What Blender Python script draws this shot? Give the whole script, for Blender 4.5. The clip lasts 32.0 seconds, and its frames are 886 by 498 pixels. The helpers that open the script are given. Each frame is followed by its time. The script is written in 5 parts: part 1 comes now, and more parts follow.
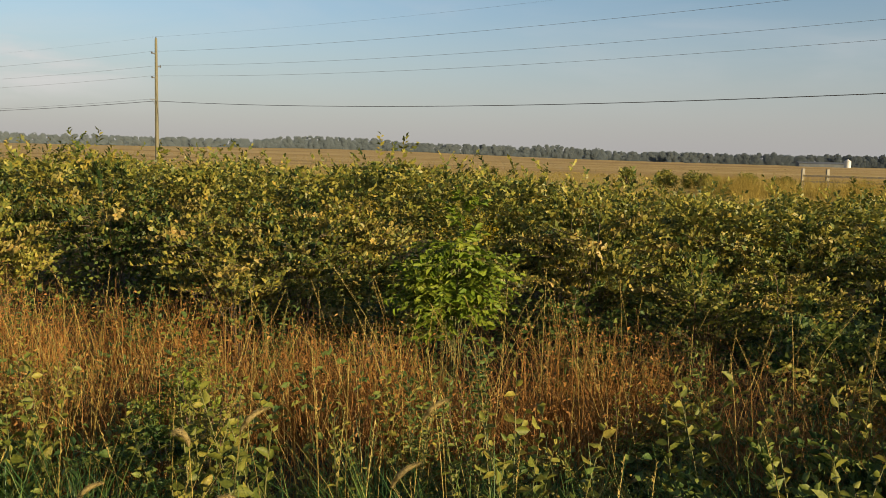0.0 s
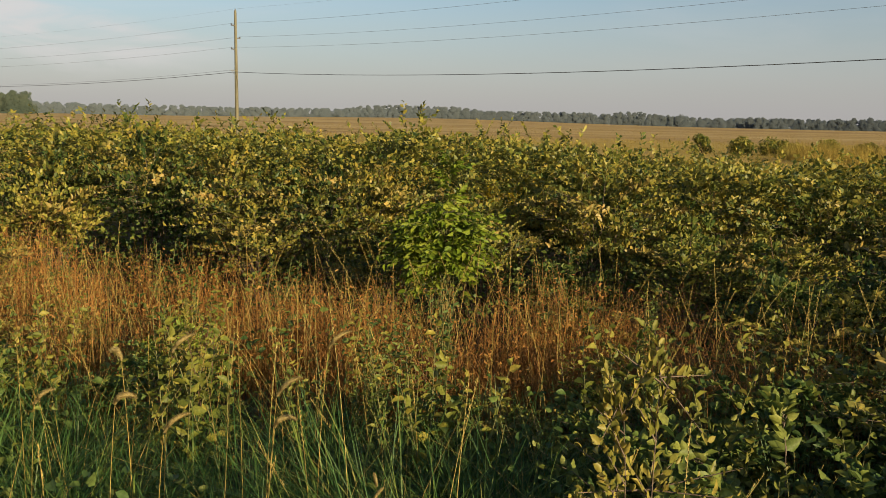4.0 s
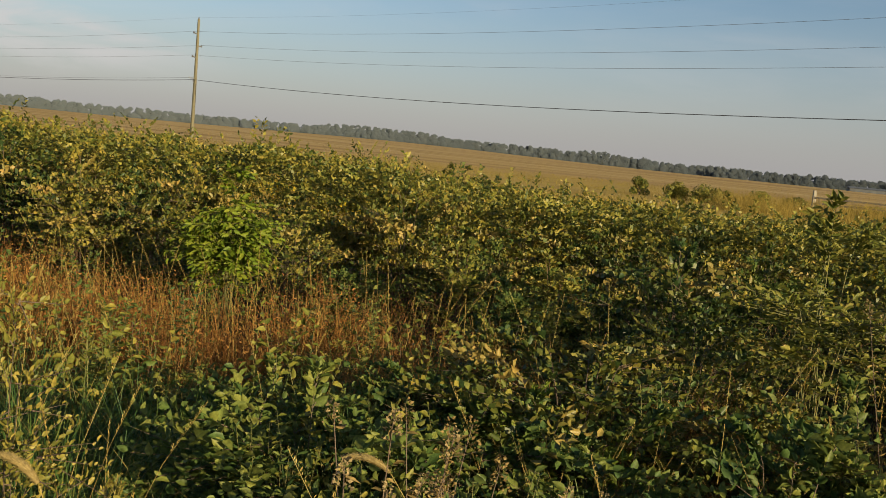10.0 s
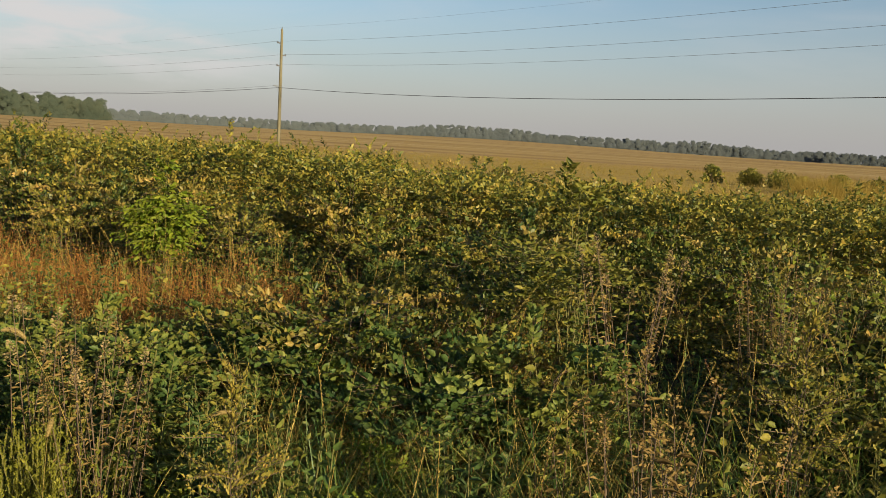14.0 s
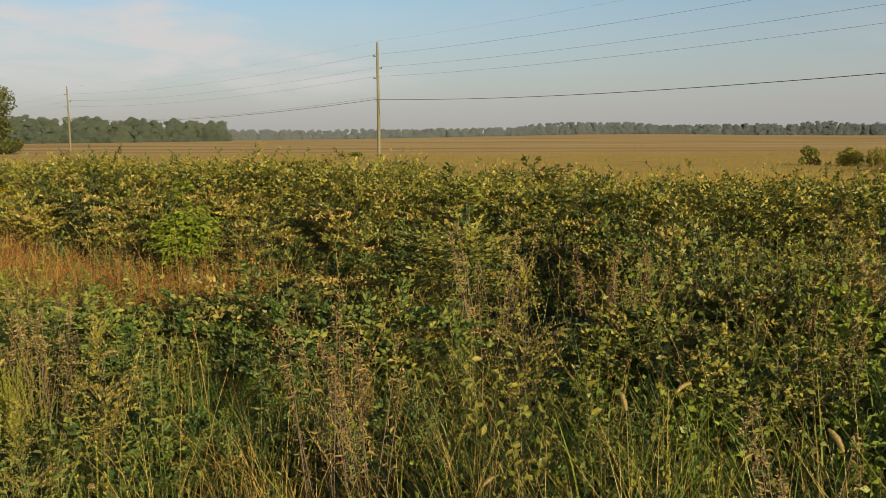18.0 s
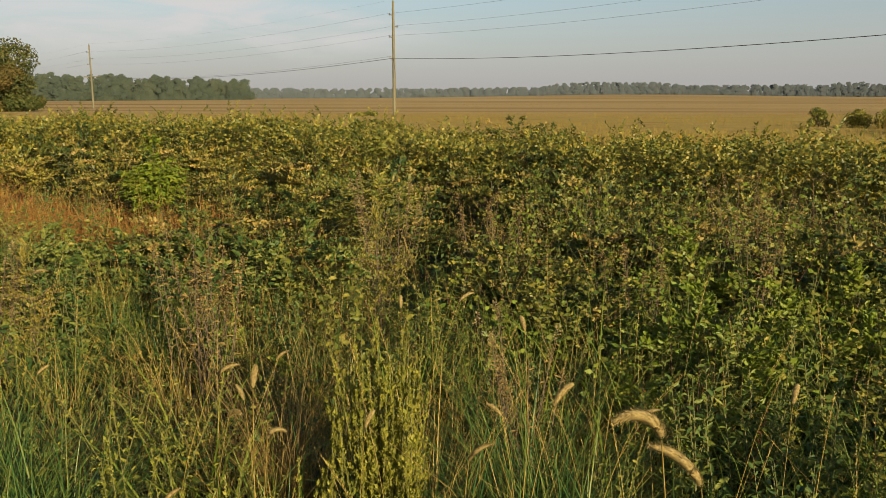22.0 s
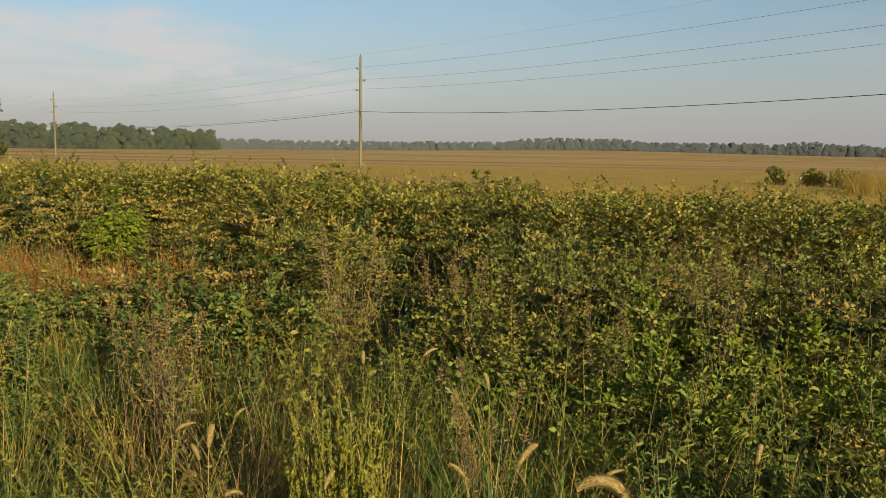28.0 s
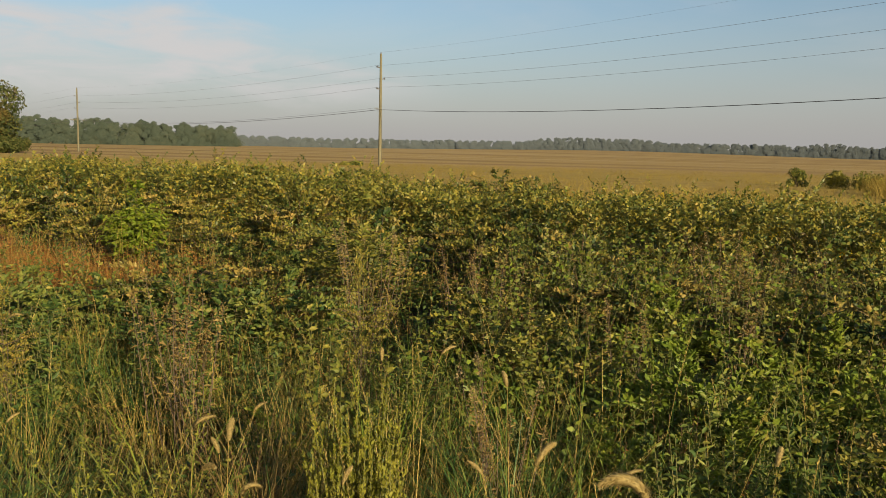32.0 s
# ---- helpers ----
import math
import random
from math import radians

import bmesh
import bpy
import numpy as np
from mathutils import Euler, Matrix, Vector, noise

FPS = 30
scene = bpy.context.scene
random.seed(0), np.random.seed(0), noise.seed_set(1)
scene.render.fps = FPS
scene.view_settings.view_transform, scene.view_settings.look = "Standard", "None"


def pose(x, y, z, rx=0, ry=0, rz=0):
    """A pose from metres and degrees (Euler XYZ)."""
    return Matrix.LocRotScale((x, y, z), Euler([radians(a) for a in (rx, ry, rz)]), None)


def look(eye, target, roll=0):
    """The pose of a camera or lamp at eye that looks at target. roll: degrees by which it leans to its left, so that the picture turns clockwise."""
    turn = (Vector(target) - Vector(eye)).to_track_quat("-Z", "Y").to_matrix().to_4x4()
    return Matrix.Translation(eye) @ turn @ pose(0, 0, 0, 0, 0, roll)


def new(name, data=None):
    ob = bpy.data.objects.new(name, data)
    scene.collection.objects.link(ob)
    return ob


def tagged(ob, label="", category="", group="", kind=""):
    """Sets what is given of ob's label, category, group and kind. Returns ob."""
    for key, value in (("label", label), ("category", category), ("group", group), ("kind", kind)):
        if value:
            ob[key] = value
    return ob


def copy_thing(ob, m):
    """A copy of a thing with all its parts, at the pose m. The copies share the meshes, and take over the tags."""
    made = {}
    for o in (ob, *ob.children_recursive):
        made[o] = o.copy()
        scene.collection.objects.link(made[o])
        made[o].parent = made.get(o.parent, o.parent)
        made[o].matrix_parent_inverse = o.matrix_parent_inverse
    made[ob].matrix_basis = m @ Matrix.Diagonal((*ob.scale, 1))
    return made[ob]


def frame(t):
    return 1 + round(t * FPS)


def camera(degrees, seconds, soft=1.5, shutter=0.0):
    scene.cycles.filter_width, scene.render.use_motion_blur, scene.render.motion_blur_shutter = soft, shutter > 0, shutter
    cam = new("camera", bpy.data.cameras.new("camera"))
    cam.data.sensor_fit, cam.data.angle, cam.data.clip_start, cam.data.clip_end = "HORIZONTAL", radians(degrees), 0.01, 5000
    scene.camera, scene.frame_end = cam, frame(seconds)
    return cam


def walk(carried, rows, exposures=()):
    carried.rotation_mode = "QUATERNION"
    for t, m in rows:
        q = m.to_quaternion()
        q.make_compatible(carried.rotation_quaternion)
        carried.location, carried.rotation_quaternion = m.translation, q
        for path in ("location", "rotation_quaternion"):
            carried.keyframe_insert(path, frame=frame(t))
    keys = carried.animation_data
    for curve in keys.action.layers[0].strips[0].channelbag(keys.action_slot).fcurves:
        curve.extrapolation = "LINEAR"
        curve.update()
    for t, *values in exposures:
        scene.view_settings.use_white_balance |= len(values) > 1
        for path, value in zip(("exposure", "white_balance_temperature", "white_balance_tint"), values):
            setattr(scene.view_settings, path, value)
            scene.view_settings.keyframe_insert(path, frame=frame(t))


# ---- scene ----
# ---------------------------------------------------------------- camera and walk
cam = camera(55.7, 32.0, soft=0.5)
PATH = [
    (0, (-0.962, 1.016, 1.509), (-1.014, 3.003, 1.285), 1.6),
    (0.5, (-0.934, 1.02, 1.51), (-0.964, 3.008, 1.298), 1.7),
    (1, (-0.879, 1.016, 1.506), (-0.907, 3.006, 1.304), 1.8),
    (1.5, (-0.826, 0.967, 1.496), (-0.851, 2.956, 1.29), 1.9),
    (2, (-0.744, 0.888, 1.505), (-0.807, 2.875, 1.29), 1.7),
    (2.5, (-0.571, 0.84, 1.499), (-0.764, 2.818, 1.276), 1.0),
    (3, (-0.447, 0.792, 1.505), (-0.678, 2.763, 1.261), 1.0),
    (3.5, (-0.419, 0.699, 1.512), (-0.657, 2.664, 1.227), 1.2),
    (5.5, (-0.307, 0.679, 1.517), (-0.506, 2.644, 1.203), 1.0),
    (6, (-0.298, 0.672, 1.52), (-0.427, 2.644, 1.212), 1.1),
    (6.5, (-0.224, 0.66, 1.523), (-0.219, 2.638, 1.229), 1.3),
    (7, (-0.144, 0.608, 1.524), (-0.081, 2.586, 1.236), 1.5),
    (7.5, (-0.098, 0.489, 1.514), (0.006, 2.462, 1.204), 1.9),
    (8, (0.008, 0.415, 1.533), (0.101, 2.389, 1.228), 2.1),
    (8.5, (0.226, 0.345, 1.526), (0.273, 2.323, 1.239), 1.6),
    (9, (0.433, 0.351, 1.535), (0.449, 2.335, 1.278), 2.9),
    (9.5, (0.654, 0.344, 1.555), (0.623, 2.333, 1.346), 5.0),
    (10, (0.888, 0.208, 1.559), (0.742, 2.188, 1.322), 5.7),
    (10.5, (1.123, 0.142, 1.545), (0.935, 2.119, 1.305), 5.0),
    (11, (1.369, 0.092, 1.567), (1.162, 2.07, 1.349), 4.9),
    (11.5, (1.581, -0.068, 1.576), (1.328, 1.902, 1.336), 3.8),
    (12, (1.777, -0.154, 1.581), (1.469, 1.807, 1.337), 3.7),
    (12.5, (2.005, -0.2, 1.585), (1.68, 1.759, 1.347), 4.3),
    (13, (2.211, -0.353, 1.588), (1.876, 1.601, 1.326), 4.2),
    (13.5, (2.383, -0.469, 1.617), (2.03, 1.482, 1.354), 3.4),
    (14, (2.586, -0.508, 1.608), (2.209, 1.439, 1.348), 3.4),
    (14.5, (2.8, -0.65, 1.614), (2.356, 1.283, 1.355), 2.0),
    (16.5, (3.528, -1.273, 1.704), (2.96, 0.62, 1.398), -0.8),
    (17, (3.758, -1.256, 1.686), (3.154, 0.629, 1.405), -1.0),
    (17.5, (3.984, -1.267, 1.687), (3.342, 0.609, 1.428), -1.1),
    (18, (4.186, -1.288, 1.712), (3.542, 0.587, 1.449), -0.5),
    (18.5, (4.383, -1.298, 1.691), (3.733, 0.577, 1.444), 0.0),
    (19, (4.561, -1.305, 1.676), (3.887, 0.562, 1.427), 0.4),
    (19.5, (4.753, -1.482, 1.679), (4.046, 0.37, 1.416), -0.3),
    (20, (4.902, -1.549, 1.689), (4.215, 0.311, 1.426), -0.5),
    (20.5, (5.051, -1.585, 1.674), (4.338, 0.263, 1.403), -0.4),
    (21, (5.221, -1.744, 1.696), (4.476, 0.088, 1.4), -0.6),
    (21.5, (5.291, -1.791, 1.708), (4.575, 0.046, 1.375), -0.6),
    (22, (5.29, -1.791, 1.707), (4.599, 0.052, 1.351), -0.2),
    (22.5, (5.285, -1.794, 1.707), (4.588, 0.046, 1.348), 0.8),
    (23, (5.286, -1.798, 1.699), (4.602, 0.047, 1.34), 1.1),
    (23.5, (5.291, -1.805, 1.701), (4.63, 0.049, 1.347), 1.0),
    (24, (5.293, -1.808, 1.701), (4.62, 0.039, 1.334), 0.8),
    (24.5, (5.286, -1.808, 1.698), (4.58, 0.026, 1.326), 0.5),
    (25, (5.29, -1.809, 1.709), (4.577, 0.027, 1.359), 0.4),
    (25.5, (5.293, -1.798, 1.708), (4.608, 0.054, 1.39), 0.5),
    (26, (5.292, -1.799, 1.711), (4.6, 0.053, 1.414), 0.6),
    (26.5, (5.294, -1.796, 1.711), (4.633, 0.072, 1.436), 0.5),
    (28.5, (5.285, -1.768, 1.719), (4.667, 0.121, 1.491), 0.7),
    (29, (5.285, -1.769, 1.717), (4.664, 0.119, 1.49), 0.7),
    (29.5, (5.284, -1.765, 1.715), (4.666, 0.124, 1.492), 0.6),
    (30, (5.287, -1.768, 1.717), (4.661, 0.118, 1.491), 0.9),
    (30.5, (5.284, -1.771, 1.714), (4.637, 0.108, 1.48), 1.1),
    (31, (5.278, -1.776, 1.715), (4.615, 0.095, 1.476), 1.2),
    (31.5, (5.28, -1.779, 1.713), (4.615, 0.092, 1.475), 1.1),
    (32, (5.28, -1.776, 1.713), (4.621, 0.098, 1.477), 1.2),
]
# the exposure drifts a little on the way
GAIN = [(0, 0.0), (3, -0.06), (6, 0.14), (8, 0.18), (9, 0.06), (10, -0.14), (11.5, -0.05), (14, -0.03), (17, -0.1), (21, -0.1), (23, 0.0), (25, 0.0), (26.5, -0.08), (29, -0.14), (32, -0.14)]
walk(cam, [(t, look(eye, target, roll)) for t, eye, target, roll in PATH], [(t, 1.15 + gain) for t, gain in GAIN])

# ---------------------------------------------------------------- world, sun, exposure
SUN_EL, SUN_AZ = 15.0, 131.0          # degrees; azimuth clockwise from +y

world = bpy.data.worlds.new("morning_sky")
scene.world = world
world.use_nodes = True
wn, wl = world.node_tree.nodes, world.node_tree.links
wn.clear()
w_out = wn.new("ShaderNodeOutputWorld")
w_bg = wn.new("ShaderNodeBackground")
w_bg.inputs["Strength"].default_value = 0.0555
w_sky = wn.new("ShaderNodeTexSky")
w_sky.sky_type, w_sky.sun_disc = "NISHITA", False
w_sky.sun_elevation, w_sky.sun_rotation = radians(SUN_EL), radians(SUN_AZ)
w_sky.air_density, w_sky.dust_density, w_sky.ozone_density = 1.0, 0.7, 2.0
# a bank of thin cloud in the north-west with a crisp upper rim, torn by noise
def w_math(op, a, b=None, c=None):
    n = wn.new("ShaderNodeMath")
    n.operation = op
    for k, v in enumerate((a, b, c)):
        if v is None:
            continue
        if isinstance(v, (int, float)):
            n.inputs[k].default_value = v
        else:
            wl.new(v, n.inputs[k])
    return n.outputs[0]


def w_range(value, a, b, c=0.0, d=1.0):
    n = wn.new("ShaderNodeMapRange")
    n.interpolation_type = "SMOOTHSTEP"
    for key, v in (("From Min", a), ("From Max", b), ("To Min", c), ("To Max", d)):
        n.inputs[key].default_value = v
    wl.new(value, n.inputs["Value"])
    return n.outputs["Result"]


def w_cloud_noise(scale, stretch, detail, shift):
    mp = wn.new("ShaderNodeMapping")
    mp.inputs["Rotation"].default_value = (0, 0, radians(38))
    mp.inputs["Scale"].default_value = stretch
    mp.inputs["Location"].default_value = shift
    n = wn.new("ShaderNodeTexNoise")
    n.inputs["Scale"].default_value, n.inputs["Detail"].default_value = scale, detail
    n.inputs["Roughness"].default_value, n.inputs["Distortion"].default_value = 0.55, 0.5
    wl.new(w_tc.outputs["Generated"], mp.inputs["Vector"])
    wl.new(mp.outputs["Vector"], n.inputs["Vector"])
    return n.outputs["Fac"]


w_tc = wn.new("ShaderNodeTexCoord")
w_sep = wn.new("ShaderNodeSeparateXYZ")
wl.new(w_tc.outputs["Generated"], w_sep.inputs["Vector"])
w_z = w_sep.outputs["Z"]
w_az = w_math("ARCTAN2", w_sep.outputs["X"], w_sep.outputs["Y"])
w_torn = w_cloud_noise(9.0, (1.0, 1.0, 3.0), 6.0, (0.35, 0.1, 0.2))
w_rim = w_math("ADD", w_range(w_az, -0.66, -0.38, 0.152, 0.098), w_math("MULTIPLY_ADD", w_torn, 0.05, -0.025))
w_edge = w_range(w_math("SUBTRACT", w_rim, w_z), -0.004, 0.022)
w_body = w_math("MULTIPLY", w_range(w_az, -0.50, -0.30, 1.0, 0.0), w_range(w_z, 0.02, 0.085))
w_fibre = w_range(w_cloud_noise(5.0, (1.2, 1.8, 7.0), 7.0, (0.1, 0.4, 0.0)), 0.32, 0.68, 0.12, 1.0)
w_bank = w_math("MULTIPLY", w_math("MULTIPLY", w_edge, w_body), w_fibre)
# fainter veils over the rest of the sky
w_wisp = w_math("MULTIPLY", w_range(w_cloud_noise(1.6, (1.2, 1.8, 6.0), 7.0, (0.35, 0.1, 0.2)), 0.45, 0.70, 0.0, 0.22), w_range(w_z, 0.03, 0.12))
w_veil = w_math("MAXIMUM", w_math("MULTIPLY", w_bank, 0.9), w_wisp)
w_air = wn.new("ShaderNodeMix")
w_air.data_type = "RGBA"
w_air.inputs["B"].default_value = (3.45, 3.36, 3.46, 1)
w_mix = wn.new("ShaderNodeMix")
w_mix.data_type = "RGBA"
w_mix.inputs["B"].default_value = (5.7, 5.45, 5.35, 1)
wl.new(w_veil, w_mix.inputs["Factor"])
wl.new(w_sky.outputs["Color"], w_air.inputs["A"])
# morning haze, thickest along the horizon
wl.new(w_range(w_z, -0.02, 0.21, 0.90, 0.0), w_air.inputs["Factor"])
wl.new(w_air.outputs["Result"], w_mix.inputs["A"])
wl.new(w_mix.outputs["Result"], w_bg.inputs["Color"])
wl.new(w_bg.outputs["Background"], w_out.inputs["Surface"])

sun_dir = Vector((math.sin(radians(SUN_AZ)) * math.cos(radians(SUN_EL)),
                  math.cos(radians(SUN_AZ)) * math.cos(radians(SUN_EL)), math.sin(radians(SUN_EL))))
sun = new("sun", bpy.data.lights.new("sun", "SUN"))
sun.data.energy, sun.data.angle, sun.data.color = 4.6, radians(0.6), (1.0, 0.80, 0.46)
sun.matrix_world = look(sun_dir * 100, (0, 0, 0))

# ---------------------------------------------------------------- helpers
rng = np.random.default_rng(11)


def unit(v):
    return v / np.maximum(np.linalg.norm(v, axis=-1, keepdims=True), 1e-9)


def quads(name, V, F, material, parent=None, label=""):
    """One mesh object out of vertex and four-corner face arrays."""
    V, F = np.ascontiguousarray(V, np.float32).reshape(-1, 3), np.ascontiguousarray(F, np.int32).reshape(-1, 4)
    me = bpy.data.meshes.new(name)
    me.vertices.add(len(V))
    me.vertices.foreach_set("co", V.ravel())
    me.loops.add(F.size)
    me.loops.foreach_set("vertex_index", F.ravel())
    me.polygons.add(len(F))
    me.polygons.foreach_set("loop_start", np.arange(0, F.size, 4, dtype=np.int32))
    me.materials.append(material)
    me.update(calc_edges=True)
    ob = new(name, me)
    ob.parent = parent
    return tagged(ob, label)


def part(name, bm, material, parent=None, label="", smooth=False):
    """One mesh object out of a bmesh."""
    me = bpy.data.meshes.new(name)
    for f in bm.faces:
        f.smooth = smooth
    bm.to_mesh(me)
    bm.free()
    me.materials.append(material)
    ob = new(name, me)
    ob.parent = parent
    return tagged(ob, label)


def join(*pairs):
    """Joins (vertices, faces) pairs."""
    Vs, Fs, n = [], [], 0
    for V, F in pairs:
        V = np.reshape(V, (-1, 3))
        Vs.append(V)
        Fs.append(np.reshape(F, (-1, 4)) + n)
        n += len(V)
    return np.concatenate(Vs), np.concatenate(Fs)


def leaves(P, D, N, L, W, fold=0.25, curl=0.15):
    """Pointed oval leaves folded along the midrib: two faces each."""
    n = len(P)
    L, W = np.broadcast_to(L, n)[:, None], np.broadcast_to(W, n)[:, None]
    D = unit(D)
    S = unit(np.cross(D, N))
    N = np.cross(S, D)
    up = N * W * fold
    V = np.stack([P, P + 0.28 * L * D + 0.5 * W * S + up, P + 0.66 * L * D + 0.42 * W * S + up * 0.9,
                  P + L * D - N * L * curl, P + 0.66 * L * D - 0.42 * W * S + up * 0.9, P + 0.28 * L * D - 0.5 * W * S + up], 1)
    F = (np.arange(n) * 6)[:, None, None] + np.array([[0, 1, 2, 3], [0, 3, 4, 5]])[None]
    return V.reshape(-1, 3), F.reshape(-1, 4)


def small_leaves(P, D, N, L, W, fold=0.3, curl=0.15):
    """Small oval leaves, one creased face each."""
    n = len(P)
    L, W = np.broadcast_to(L, n)[:, None], np.broadcast_to(W, n)[:, None]
    D = unit(D)
    S = unit(np.cross(D, N))
    N = np.cross(S, D)
    V = np.stack([P, P + 0.48 * L * D + 0.55 * W * S + N * W * fold, P + L * D - N * L * curl, P + 0.48 * L * D - 0.55 * W * S + N * W * fold], 1)
    return V.reshape(-1, 3), np.arange(4 * n).reshape(-1, 4)


def blades(P, H, az, lean, W, levels=4, tip=0.12):
    """Grass blades that bend over towards az."""
    n = len(P)
    t = np.linspace(0, 1, levels)[None, :, None]
    H, lean, W = (np.broadcast_to(a, n)[:, None, None] for a in (H, lean, W))
    A = np.stack([np.cos(az), np.sin(az), 0 * az], -1)[:, None]
    c = P[:, None] + H * (lean * t**1.9) * A
    c = c + H * (t - 0.42 * np.minimum(lean, 1.2) ** 2 * t**2.4) * np.array([0, 0, 1.0])
    tw = az + rng.uniform(0.9, 2.2, n)
    S = np.stack([np.cos(tw), np.sin(tw), 0 * tw], -1)[:, None]
    w = 0.5 * W * (1 - (1 - tip) * t**1.3)
    V = np.stack([c - S * w, c + S * w], 2)
    base = (np.arange(n) * levels * 2)[:, None, None] + (np.arange(levels - 1) * 2)[None, :, None]
    F = base + np.array([0, 1, 3, 2])
    return V.reshape(-1, 3), F.reshape(-1, 4)


def tubes(C, R, sides=3):
    """Tapered tubes along centre lines C (n, k, 3) with radii R (n, k)."""
    n, k, _ = C.shape
    T = unit(np.gradient(C, axis=1))
    ref = np.where(np.abs(T[..., 2:3]) > 0.8, np.array([1.0, 0, 0]), np.array([0, 0, 1.0]))
    U = unit(np.cross(T, ref))
    B = np.cross(T, U)
    a = np.linspace(0, 2 * np.pi, sides, endpoint=False)
    V = C[:, :, None] + R[:, :, None, None] * (np.cos(a)[:, None] * U[:, :, None] + np.sin(a)[:, None] * B[:, :, None])
    i = np.arange(sides)
    q = np.stack([i, (i + 1) % sides, (i + 1) % sides + sides, i + sides], -1)
    F = (np.arange(n) * k * sides)[:, None, None, None] + (np.arange(k - 1) * sides)[None, :, None, None] + q[None, None]
    return V.reshape(-1, 3), F.reshape(-1, 4)


def empty(name, label, category, group=""):
    return tagged(new(name), label, category, group)


def walk_line(x):
    """The line that the camera follows over the verge."""
    return 0.55 - 0.42 * x


# ---------------------------------------------------------------- materials
def node_material(name):
    m = bpy.data.materials.new(name)
    m.use_nodes = True
    nt = m.node_tree
    nt.nodes.clear()
    return m, nt.nodes, nt.links


def ramp_node(nodes, stops):
    r = nodes.new("ShaderNodeValToRGB")
    e = r.color_ramp.elements
    while len(e) < len(stops):
        e.new(0.5)
    for el, (p, c) in zip(e, stops):
        el.position, el.color = p, (*c, 1)
    return r


def foliage(name, stops, through_light=0.30, rough=0.5, patch=0.5, spec=0.22, grain=5.5):
    """Leaf or blade surface: each leaf has its own tone, whole plants differ, and light shines through."""
    m, nodes, links = node_material(name)
    out = nodes.new("ShaderNodeOutputMaterial")
    geo, info = nodes.new("ShaderNodeNewGeometry"), nodes.new("ShaderNodeObjectInfo")
    tex = nodes.new("ShaderNodeTexCoord")
    big = nodes.new("ShaderNodeTexNoise")
    big.inputs["Scale"].default_value, big.inputs["Detail"].default_value = grain, 4.0
    fine = nodes.new("ShaderNodeTexNoise")
    fine.inputs["Scale"].default_value, fine.inputs["Detail"].default_value = 90.0, 3.0
    links.new(geo.outputs["Position"], big.inputs["Vector"])
    links.new(tex.outputs["Object"], fine.inputs["Vector"])
    # tone = leaf * (1 - patch) + (plant and patch tone) * patch
    mixa = nodes.new("ShaderNodeMix")
    mixa.inputs["Factor"].default_value = 0.5
    links.new(info.outputs["Random"], mixa.inputs["A"])
    sharp = nodes.new("ShaderNodeMapRange")
    sharp.inputs["From Min"].default_value, sharp.inputs["From Max"].default_value = 0.32, 0.68
    links.new(big.outputs["Fac"], sharp.inputs["Value"])
    links.new(sharp.outputs["Result"], mixa.inputs["B"])
    tone = nodes.new("ShaderNodeMix")
    tone.inputs["Factor"].default_value = patch
    links.new(geo.outputs["Random Per Island"], tone.inputs["A"])
    links.new(mixa.outputs["Result"], tone.inputs["B"])
    ramp = ramp_node(nodes, stops)
    links.new(tone.outputs["Result"], ramp.inputs["Fac"])
    mott = nodes.new("ShaderNodeHueSaturation")
    val = nodes.new("ShaderNodeMapRange")
    val.inputs["From Min"].default_value, val.inputs["From Max"].default_value = 0.3, 0.7
    val.inputs["To Min"].default_value, val.inputs["To Max"].default_value = 0.60, 1.04
    links.new(fine.outputs["Fac"], val.inputs["Value"])
    links.new(val.outputs["Result"], mott.inputs["Value"])
    links.new(ramp.outputs["Color"], mott.inputs["Color"])
    bsdf = nodes.new("ShaderNodeBsdfPrincipled")
    bsdf.inputs["Roughness"].default_value = rough
    bsdf.inputs["Specular IOR Level"].default_value = spec
    bump = nodes.new("ShaderNodeBump")
    bump.inputs["Strength"].default_value, bump.inputs["Distance"].default_value = 0.4, 0.002
    links.new(fine.outputs["Fac"], bump.inputs["Height"])
    links.new(bump.outputs["Normal"], bsdf.inputs["Normal"])
    links.new(mott.outputs["Color"], bsdf.inputs["Base Color"])
    back = nodes.new("ShaderNodeBsdfTranslucent")
    links.new(mott.outputs["Color"], back.inputs["Color"])
    mix = nodes.new("ShaderNodeMixShader")
    mix.inputs["Fac"].default_value = through_light
    links.new(bsdf.outputs["BSDF"], mix.inputs[1])
    links.new(back.outputs["BSDF"], mix.inputs[2])
    links.new(mix.outputs["Shader"], out.inputs["Surface"])
    return m


